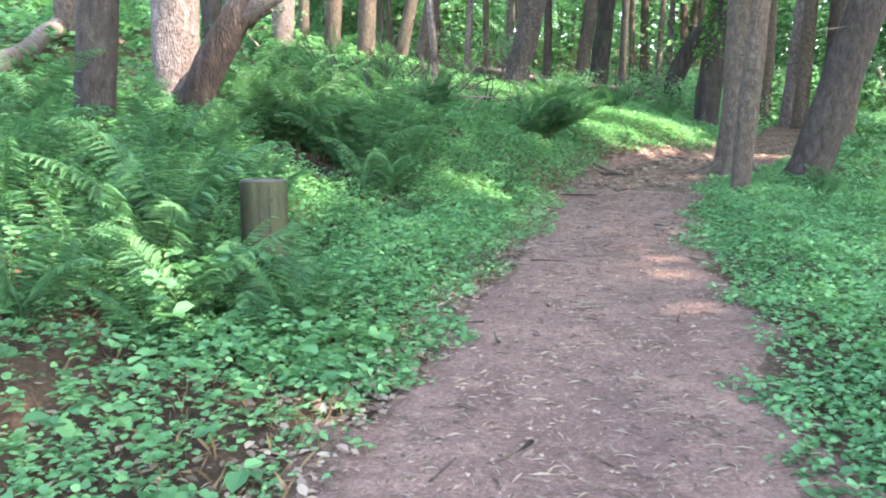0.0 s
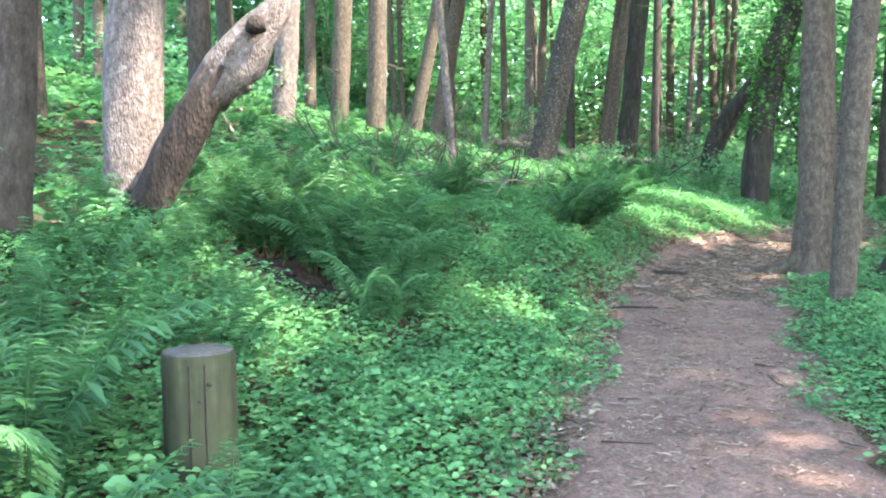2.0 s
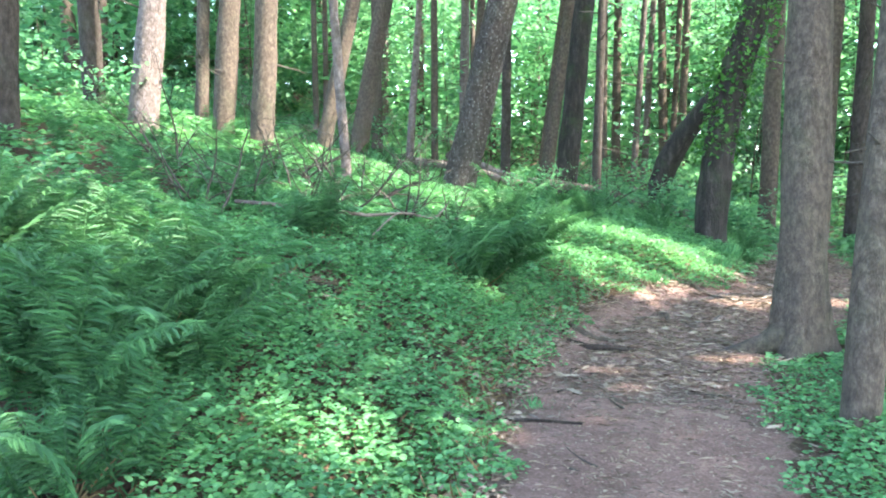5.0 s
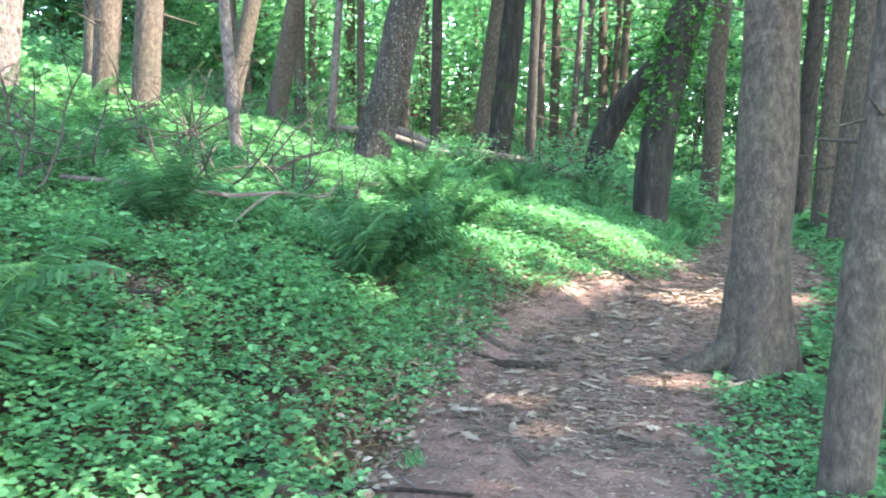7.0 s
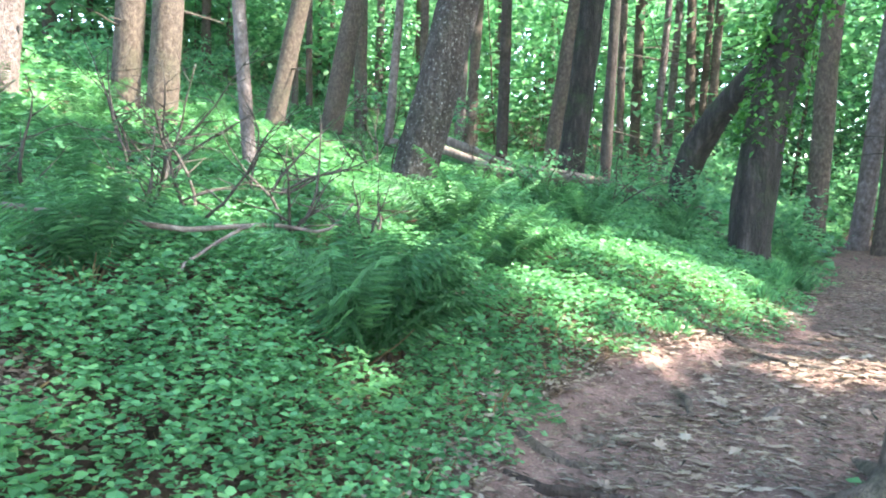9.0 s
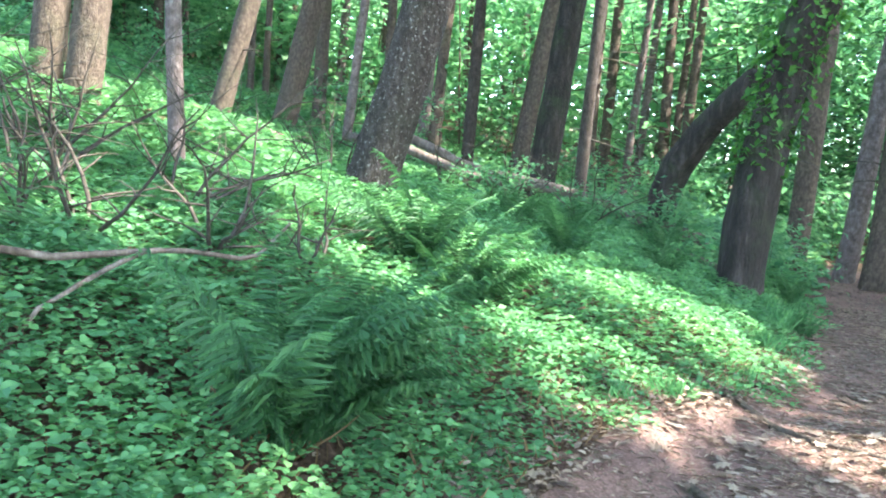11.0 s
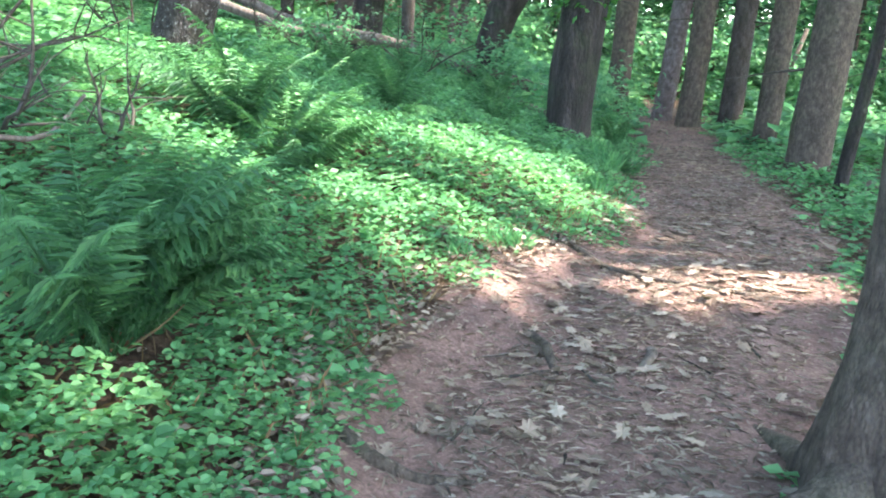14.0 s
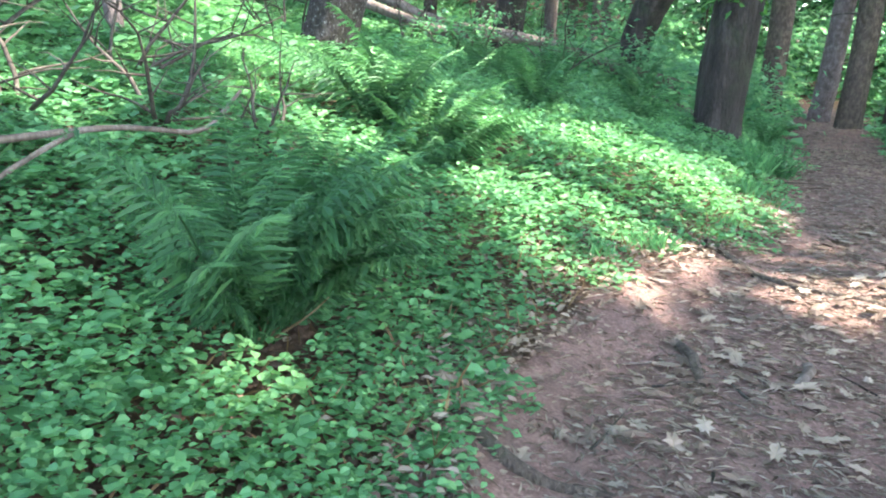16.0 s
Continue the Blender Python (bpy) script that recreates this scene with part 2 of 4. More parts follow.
def limb(start, way, length, r, bend=0.3, steps=7, seed=1):
    rd = random.Random(seed)
    p, d, out = Vector(start), Vector(way).normalized(), []
    for i in range(steps + 1):
        out.append((tuple(p), r * (1 - 0.85 * i / steps) + 0.001))
        p = p + d * length / steps
        d = (d + Vector((rd.uniform(-1, 1), rd.uniform(-1, 1), rd.uniform(-1, 1))) * bend * 0.5).normalized()
    return out


def joined(meshes, name, mat):
    bm = bmesh.new()
    for m in meshes:
        bm.from_mesh(m)
    me = bpy.data.meshes.new(name)
    bm.to_mesh(me)
    bm.free()
    me.materials.append(mat)
    return me


# ground spots chosen to be sunlit; unseen crown leaves that would shade them are left out: x, y, half widths
SUN_SPOTS = [(0.1, 12.4, 1.3, 1.9), (1.7, 12.2, 1.5, 0.75), (1.3, 6.3, 0.7, 0.6), (-2.3, 12.1, 2.3, 1.3), (-1.2, 11.2, 0.8, 0.6), (-2.7, 9.6, 0.9, 0.7), (-8.0, 13.0, 4.0, 4.0), (2.15, 2.05, 0.6, 0.6), (1.2, 1.85, 0.85, 0.75), (0.3, 0.9, 0.7, 0.5), (3.7, 1.9, 0.8, 0.22),
            (-1.9, 4.7, 1.0, 0.8), (-5.4, 17.5, 2.5, 1.2), (4.5, 20.5, 4.0, 2.5), (-2.5, 30.0, 30.0, 8.5), (-4.0, 45.0, 45.0, 15.0), (0.0, 24.0, 5.0, 4.0), (2.3, 9.3, 0.3, 0.35), (-1.0, 6.2, 1.0, 0.7), (3.0, 24.0, 5.0, 4.0), (2.1, 7.5, 0.35, 0.2), (0.6, 4.4, 0.6, 0.4)]


def crown_at(x, y, z, seed):
    """One tree's crown, its leaf clumps cut away where they would shade the chosen sunlit spots."""
    r = np.random.default_rng(seed)
    k, n = 40, CROWN_LEAVES
    a, q = r.uniform(0, 2 * np.pi, k), np.sqrt(r.uniform(0.02, 1, k)) * 3.1
    cl = np.stack([np.cos(a) * q, np.sin(a) * q, r.uniform(9, 16, k) - q * 0.3], -1)
    base = cl[r.integers(0, k, n)] + r.normal(0, 1, (n, 3)) * np.array([0.55, 0.55, 0.3])
    w = base + np.array([x, y, z])
    g = w - np.array(sun_way)[None] * ((w[:, 2] - 0.8) / sun_way.z)[:, None]
    keep = np.ones(n, bool)
    for ox, oy, ax, ay in SUN_SPOTS:
        keep &= ((g[:, 0] - ox) / ax) ** 2 + ((g[:, 1] - oy) / ay) ** 2 > 0.85 + 0.45 * np.sin(5 * g[:, 0] + 3 * oy) * np.sin(6 * g[:, 1])
    m = int(keep.sum())
    return leaf_mesh("crown", base[keep], r.uniform(0, 6.28, m), r.normal(-0.1, 0.45, m), r.uniform(0.6, 1.4, m) * 0.42, CANOPY)


CROWN_LEAVES = 680
tree_count = 0


def sideways(bend, h):
    """How far a bent trunk has swung over the path side at height h."""
    d = float(np.interp(h, [b[0] for b in bend], [b[1] for b in bend]))
    return 0.874 * d, 0.486 * d


def tree(x, y, r, lean=(0.0, 0.0), mat=BARK, label="tall spruce with grey-brown bark", tall=16.0, curve=0.0, stubs=8, crown=True, flare=0.5, name="tree", stub_len=0.5, sides=18, bend=None):
    """A trunk with root flare, dead side branches and a leafy crown."""
    global tree_count
    tree_count += 1
    rd = random.Random(tree_count * 7)
    z = gz(x, y)
    t = thing(name, (x, y, z - 0.12), label, "tree", "forest trees")
    rings = []
    hs = [0, 0.08, 0.16, 0.26, 0.4, 0.6, 0.85, 1.15, 1.5, 1.9, 2.3, 2.8, 3.3, 3.9, 4.6, 5.5, 7, 9, 12, tall]
    for h in hs:
        s = math.sin(min(h, 5) / 5 * math.pi) * curve
        wob = 0.035 * r * 4
        bx, by = sideways(bend, h) if bend else (0, 0)
        rings.append(((bx + lean[0] * h + s * 0.9 + wob * noise.noise(Vector((h * 0.5, tree_count, 0))), by + lean[1] * h + wob * noise.noise(Vector((h * 0.5, 0, tree_count))), h), r * (1 - 0.62 * h / tall)))
    part("trunk", tube(rings, sides, mat, 0.16, tree_count * 0.7, r * flare), t)
    for i in range(stubs):
        h = rd.uniform(1.0, 6.5)
        j = max(k for k, hh in enumerate(hs) if hh <= h)
        f = (h - hs[j]) / (hs[j + 1] - hs[j])
        c = Vector(rings[j][0]).lerp(Vector(rings[j + 1][0]), f)
        a = rd.uniform(0, 6.28)
        ln = rd.uniform(0.25, 1.0) * stub_len * (1 + h * 0.15)
        part("dead_branch", tube(limb(c, (math.cos(a), math.sin(a), rd.uniform(-0.25, 0.35)), ln + r, 0.006 + 0.012 * rd.random() + r * 0.02, 0.25, 5, i + tree_count), 5, TWIG, 0.1), t)
    if crown:
        part("crown", crown_at(x + lean[0] * 12, y + lean[1] * 12, z, tree_count), t).location = (lean[0] * 12, lean[1] * 12, 0)
    return t


# ---- trees beside the path ----
SPR = "tall spruce with scaly grey-brown bark and dead side branches"
tree(2.235, 9.88, 0.172, (0.01, 0.005), BARK, "thick spruce with smooth grey-brown bark and spreading roots beside the path", flare=1.25, stubs=5, sides=36, stub_len=0.25)
tree(2.81, 8.05, 0.1, (0.052, 0.028), BARK, "slender knobbly spruce close beside the path", stubs=12, stub_len=0.18, sides=22)
tree(3.02, 9.85, 0.235, (0.25, 0.15), BARK_BROWN, "dark tree leaning away from the path", stubs=2, sides=22)
IVY_BEND = [(0, 0), (0.7, 0.02), (1.4, 0.08), (2.0, 0.18), (2.8, 0.36), (3.6, 0.6), (6, 1.35), (16, 3.2)]
tree(0.12, 15.72, 0.24, (0, 0), BARK_DARK, "dark ivy-clad leaning tree at the bank edge", stubs=3, sides=22, bend=IVY_BEND)
tree(-2.72, 13.18, 0.225, (0.212, 0.118), BARK_OAK, "leaning oak with flaking lichen-spotted bark", curve=-0.04, stubs=2, sides=22)
tree(-4.01, 19.87, 0.25, (0.076, 0.042), BARK_DARK, "straight dark-barked tree in the wood", stubs=3)
tree(-2.57, 18.07, 0.09, (0.01, 0.01), BARK_BROWN, "thin dark trunk with broken side branches", stubs=14, stub_len=0.8)
tree(-0.76, 3.32, 0.15, (0.05, 0.05), BARK_BROWN, "rough-barked spruce among ferns", stubs=5, sides=22)
tree(-1.66, 4.78, 0.225, (0.035, 0.05), BARK_PALE, "large sunlit spruce with pale pinkish flaking bark", stubs=8, stub_len=0.8, sides=26)
tree(-6.22, 10.80, 0.20, (0.05, 0.06), BARK_PALE, "sunlit spruce with pale bark", stubs=6)
tree(-9.08, 14.45, 0.13, (0.01, 0.01), BARK, SPR)
tree(-6.54, 12.56, 0.18, (0.04, 0.03), BARK, SPR, stubs=12)
tree(-5.36, 12.16, 0.172, (0.03, 0.03), BARK, SPR, stubs=12)
tree(-7.28, 15.75, 0.155, (0.16, 0.12), BARK, "leaning grey trunk in the wood", stubs=4)
tree(-3.19, 11.47, 0.066, (-0.07, -0.05), BARK_PALE, "thin pale sapling trunk", stubs=5, crown=False, tall=8)
tree(-7.59, 19.23, 0.09, (0.05, 0.03), BARK_PALE, "slim pale trunk in the wood", stubs=5)
tree(-8.16, 21.28, 0.098, (-0.01, -0.01), BARK, SPR)
tree(-7.90, 22.75, 0.136, (0.03, 0.02), BARK, SPR)
tree(-5.03, 21.04, 0.149, (0.11, 0.05), BARK, "leaning grey trunk in the wood", stubs=4)
tree(-4.00, 24.24, 0.09, (0.04, 0.01), BARK_PALE, "slim pale spruce with bare dead branches", stubs=24, stub_len=1.6)
tree(-4.43, 26.40, 0.106, (0.03, 0.01), BARK_PALE, "slim pale spruce with bare dead branches", stubs=24, stub_len=1.6)
tree(-3.3, 25.2, 0.09, (0.03, 0.0), BARK, "slim spruce with bare dead branches", stubs=24, stub_len=1.6)
tree(0.0, 20.6, 0.18, (0.02, 0.0), BARK, "straight grey trunk behind the ivy-clad tree", stubs=4)
tree(2.09, 17.64, 0.14, (0.03, 0.0), BARK, SPR)
tree(0.77, 19.37, 0.14, (0.08, 0.01), BARK_PALE, "spruce with sun-flecked bark where the path ends in green", stubs=5)
tree(1.16, 18.95, 0.155, (0.04, 0.0), BARK, "spruce standing beside its twin at the path's end", stubs=6)
tree(1.68, 19.0, 0.148, (0.03, 0.0), BARK_BROWN, "spruce with peeling bark near the path's end", stubs=12, stub_len=1.2)
tree(2.44, 16.2, 0.212, (0.06, 0.0), BARK, "thick spruce with bare dead branches beside the path", stubs=14, stub_len=1.2, sides=22)
tree(2.63, 15.05, 0.06, (0.09, -0.01), BARK_DARK, "thin dark young trunk beside the path", stubs=4, crown=False, tall=8)
tree(-15.5, 16.2, 0.18, (-0.05, -0.08), BARK, SPR)
tree(-16.2, 17.5, 0.13, (0, 0), BARK, SPR)
tree(-9.11, 19.2, 0.23, (0.13, 0.11), BARK, "leaning grey trunk in the wood", stubs=5)
tree(-10.47, 21.95, 0.16, (-0.01, -0.01), BARK, SPR)
tree(-8.4, 11.7, 0.175, (-0.06, -0.04), BARK_BROWN, "dark trunk on the slope", stubs=5)
tree(-4.98, 8.15, 0.16, (0.0, 0.0), BARK_BROWN, "dark trunk on the slope", stubs=7)
tree(-8.33, 8.82, 0.085, (0.02, 0.03), BARK, SPR, stubs=5)
tree(-10.45, 9.79, 0.098, (0.02, 0.03), BARK, SPR, stubs=5)
tree(-5.76, 20.55, 0.12, (0, 0), BARK_BROWN, SPR)
tree(-6.78, 24.6, 0.16, (0.1, 0.05), BARK, SPR)
tree(-8.84, 23.87, 0.15, (0, 0), BARK_PALE, SPR)
rt = random.Random(5)
placed = 0
while placed < 62:
    x, y = rt.uniform(-26, 16), rt.uniform(14, 40)
    u = float(path_centre(y)) - x
    if (y < 21.5 and -3 < u < 11) or abs(u) < 1.5:
        continue
    tree(x, y, rt.uniform(0.08, 0.17), (rt.uniform(-0.04, 0.06), 0), rt.choice([BARK, BARK, BARK_PALE, BARK_BROWN]), SPR, stubs=9, sides=10, stub_len=1.3)
    placed += 1
# spruces mostly out of view, added so that their crowns shade the path
for x, y in ((6.2, 6.5), (7.5, 10.5), (5.5, 13.5), (8.4, 2.0), (6.9, -3.5), (1.0, -2.5), (-3.5, -1.0), (-6.5, 3.0), (10.0, 15.0), (10.5, 7.0), (9.5, 4.3), (11.8, 2.5), (12.8, 6.0), (11.2, 9.4), (14.0, 8.6), (14.2, 3.8), (9.0, 0.2), (12.5, -0.5), (15.5, 6.2), (7.0, 17.5), (9.3, 11.2), (-4.6, 5.6), (12.5, 11.5)):
    tree(x, y, 0.17, (0.02, 0), BARK, SPR, stubs=6, sides=12)

# the broken dark trunk close behind the ivy-clad tree
st = thing("broken_tree", (-1.5, 18.4, gz(-1.5, 18.4) - 0.1), "dark broken trunk bent towards its neighbour", "tree")
part("trunk", tube([((0, 0, 0), 0.26), ((0, 0, 0.35), 0.21), ((0.02, 0, 0.75), 0.2), ((0.15, 0, 1.15), 0.21), ((0.5, -0.1, 1.65), 0.19), ((0.9, -0.3, 2.05), 0.16), ((1.15, -0.45, 2.35), 0.1)], 16, BARK_DARK, 0.2, 3), st)
# leaning dead snag, hollow at the top
sn = thing("leaning_snag", (-1.05, 4.72, gz(-1.05, 4.72) - 0.1), "leaning dead broken trunk with dark rotten wood", "dead tree")
part("trunk", tube([((-0.28, -0.2, 0), 0.2), ((-0.2, -0.14, 0.22), 0.15), ((-0.11, -0.08, 0.45), 0.14), ((0.0, 0.0, 0.72), 0.138), ((0.12, 0.09, 0.97), 0.135), ((0.22, 0.15, 1.16), 0.13), ((0.32, 0.22, 1.36), 0.12)], 22, ROTTEN, 0.35, 2), sn)
part("broken_end", tube([((0.2, 0.14, 1.12), 0.13), ((0.32, 0.22, 1.34), 0.15), ((0.42, 0.3, 1.46), 0.16), ((0.52, 0.37, 1.6), 0.13), ((0.64, 0.46, 1.76), 0.1), ((0.72, 0.52, 1.98), 0.02)], 16, BARK_PALE, 0.8, 9), sn, "pale broken wood at the top")
part("knot_hole", tube([((0.62, 0.26, 1.6), 0.07), ((0.66, 0.22, 1.64), 0.055)], 12, ROTTEN, 0.4, 4), sn, "dark hollow in the broken wood")
for i in range(3):
    part("dead_branch", tube(limb((0.3 + 0.1 * i, 0.3, 0.9 + 0.15 * i), (-0.8, 0.5, 0.3 - 0.2 * i), 0.7, 0.014, 0.2, 6, 70 + i), 5, DEADWOOD), sn)

# ---- wooden post ----
PXY = (1.53, 2.86)
pz = gz(*PXY)
post = thing("wooden_post", (*PXY, pz - 0.1), "short round weathered wooden post among low plants", "post")
ph = 0.52 - pz + 0.1
body = tube([((0, 0, h), 0.135 - 0.004 * h) for h in np.linspace(0, ph - 0.012, 9)] + [((0, 0, ph), 0.126)], 40, POSTWOOD, 0.05, 4)
part("body", body, post)
part("sawn_top", tube([((0, 0, ph - 0.005), 0.125), ((0, 0, ph + 0.004), 0.121)], 40, POSTTOP, 0.05, 4), post, "grey sawn end grain")
HOLE = bpy.data.materials.new("hole_dark")
HOLE.use_nodes = True
HOLE.node_tree.nodes["Principled BSDF"].inputs["Base Color"].default_value = (0.008, 0.007, 0.006, 1)
tocam = Vector((4.1 - PXY[0], 0.9 - PXY[1], 0)).normalized()
side = Vector((-tocam.y, tocam.x, 0))
for a, b, r in ((0.25, 0.10, 0.009), (-0.02, 0.16, 0.006)):
    d = (tocam + side * a).normalized() * 0.1345
    part("drill_hole", tube([(tuple(d * 0.9 + Vector((0, 0, ph - b))), r), (tuple(d * 1.01 + Vector((0, 0, ph - b))), r)], 10, HOLE, 0), post)
for a in (-0.3, 0.12):
    d = (tocam + side * a).normalized() * 0.131
    part("crack", tube([(tuple(d + Vector((0, 0, ph - 0.03))), 0.003), (tuple(d * 1.01 + Vector((0, 0, ph * 0.6))), 0.004), (tuple(d + Vector((0.004, 0, ph * 0.25))), 0.002)], 6, ROTTEN, 0), post)


# ---- ferns ----
def frond_mesh(seed, length, droop, pairs=22):
    """One arching fern frond: a midrib, narrow leaflets in pairs and their small lobes."""
    r = np.random.default_rng(seed)
    s = np.linspace(0, 1, 60)
    ang = 1.25 - droop * s ** 1.8
    cy, cz = (np.concatenate([[0], np.cumsum(f(ang)[:-1])]) * length / 59 for f in (np.cos, np.sin))
    ribs, lobes = [], []
    for i in range(pairs):
        t = 0.2 + 0.79 * i / pairs
        y, z, a = np.interp(t, s, cy), np.interp(t, s, cz), np.interp(t, s, ang)
        ln = length * 0.2 * math.sin(math.pi * min(1, t * 0.8 + 0.1)) ** 0.8 * (1.1 - 0.45 * t) * r.uniform(0.9, 1.08)
        for sd in (-1, 1):
            w0, pit = -sd * (1.3 - 0.4 * t + r.normal(0, 0.06)), 0.3 * math.sin(a) - 0.22 + r.normal(0, 0.08)
            ribs.append(((0, y, z), w0, pit, ln))
            for k in range(4):
                q = (k + 0.35) / 4.4
                at = (-math.sin(w0) * ln * q * math.cos(pit), y + math.cos(w0) * ln * q * math.cos(pit), z + math.sin(pit) * ln * q)
                for e in (-1, 1):
                    lobes.append((at, w0 + e * 0.85, pit + r.normal(0, 0.18), ln * 0.25 * (1 - 0.65 * q) + 0.003))
    ms = []
    for rows, wide in ((ribs, 0.27), (lobes, 0.42)):
        p, w, t, z = (np.array([row[j] for row in rows]) for j in range(4))
        ms.append(leaf_mesh("frond", p, w, t, z, FERN, 4, wide))
    ms.append(tube([((0, float(cy[i]), float(cz[i])), 0.0045 * (1 - s[i] * 0.85)) for i in range(0, 60, 6)], 4, FERN, 0))
    return joined(ms, "frond", FERN)


FRONDS = [frond_mesh(s, l, d) for s, l, d in ((1, 0.78, 0.8), (2, 0.88, 1.05), (3, 0.65, 0.55), (4, 0.92, 1.35), (5, 0.72, 0.95))]
fern_rng = random.Random(21)


def fern(x, y, size=1.0, n=11, tilt=(0, 0), label="green fern with arching feathery fronds", dry=0, spread=1.0, sweep=None):
    f = thing("fern", (x, y, gz(x, y) - 0.02), label, "fern", "ferns")
    f.rotation_euler = (tilt[0], tilt[1], 0)
    off = fern_rng.uniform(0, 6.28)
    for i in range(n):
        p = part("frond", fern_rng.choice(FRONDS if sweep is None else FRONDS[::2]), f)
        sc = size * fern_rng.uniform(0.75, 1.1)
        p.scale = (sc, sc * spread, sc)
        p.rotation_euler = (fern_rng.uniform(-0.3, 0.38), fern_rng.uniform(-0.45, 0.45), off + i * 2.4 + fern_rng.uniform(-0.3, 0.3))
        if sweep is not None and i % 6:
            p.rotation_euler = (fern_rng.uniform(-0.48, 0.08), fern_rng.uniform(-0.45, 0.45), sweep + fern_rng.gauss(0, 0.65))
        p.location = (fern_rng.uniform(-0.05, 0.05) * size, fern_rng.uniform(-0.05, 0.05) * size, 0)
    for i in range(dry * 2):
        a, ln = fern_rng.uniform(0, 6.28), size * fern_rng.uniform(0.12, 0.34)
        way = (math.cos(a) * 0.6, math.sin(a) * 0.6, fern_rng.uniform(0.3, 1.2))
        part("dead_stalk", tube(limb((math.cos(a) * 0.05, math.sin(a) * 0.05, 0), way, ln, 0.006, 0.25, 5, i + int(900 * abs(x))), 5, STRAW, 0.1), f, "brown withered frond stalk")
    return f


fern(-0.14, 9.25, 1.2, 44, (0, 0.0), "large dark green fern leaning over the bank beside the path", 6, sweep=-1.0)
fern(-0.3, 9.45, 1.1, 22, (0, 0.0), "large dark green fern leaning over the bank beside the path", 2, sweep=-0.8)
fern(-1.20, 8.51, 0.9, 22, dry=9)
fern(-0.75, 11.5, 1.1, 18, sweep=-1.2)
fern(-1.15, 11.7, 1.1, 16)
fern(-0.9, 13.6, 0.9, 11)
fern(-0.4, 14.9, 0.85, 11)
fern(-1.6, 15.6, 0.9, 11)
fern(-0.9, 16.6, 0.9, 11)
fern(0.9, 14.8, 0.5, 9)
fern(0.55, 16.2, 0.6, 9)
for i in range(26):           # the dense drift of ferns round the hollow
    a, b = fern_rng.uniform(-1.7, 0.3), fern_rng.uniform(5.2, 6.6)
    fern(a, b, fern_rng.uniform(0.8, 1.15), fern_rng.randint(9, 12), dry=1 if i % 3 == 0 else 0)
for x, y, s in ((0.68, 5.3, 0.75), (0.15, 4.2, 0.7), (-0.35, 3.6, 0.95), (0.3, 3.0, 1.0), (1.15, 2.5, 1.25), (1.3, 2.3, 1.1), (1.95, 2.0, 0.95), (0.75, 1.75, 1.0), (2.0, 1.75, 0.8), (2.25, 2.25, 0.85), (1.75, 1.3, 0.9), (0.2, 2.1, 1.0), (-0.6, 2.7, 1.0), (1.3, 0.9, 0.9), (-0.3, 1.6, 0.9), (1.35, 1.9, 0.9), (0.75, 3.6, 0.8), (-1.3, 3.3, 0.8), (-1.5, 4.3, 0.7), (-0.6, 4.4, 0.75)):
    fern(x, y, s, 10)
for x, y in ((-0.75, 5.35), (-0.4, 5.45), (0.0, 5.5), (0.35, 5.4), (0.6, 5.0), (-0.85, 4.9)):
    fern(x, y, 0.95, 12, dry=4)
for i in range(46):
    y = fern_rng.uniform(6.5, 18)
    x = float(path_centre(y)) - fern_rng.uniform(3.2, 9.5)
    fern(x, y, fern_rng.uniform(0.55, 0.85), 6)
for x, y, s in ((3.35, 9.2, 0.6), (3.55, 8.3, 0.5), (3.0, 11.2, 0.5), (4.2, 10.2, 0.6), (4.0, 7.3, 0.5), (3.2, 13.0, 0.5)):
    fern(x, y, s, 9)


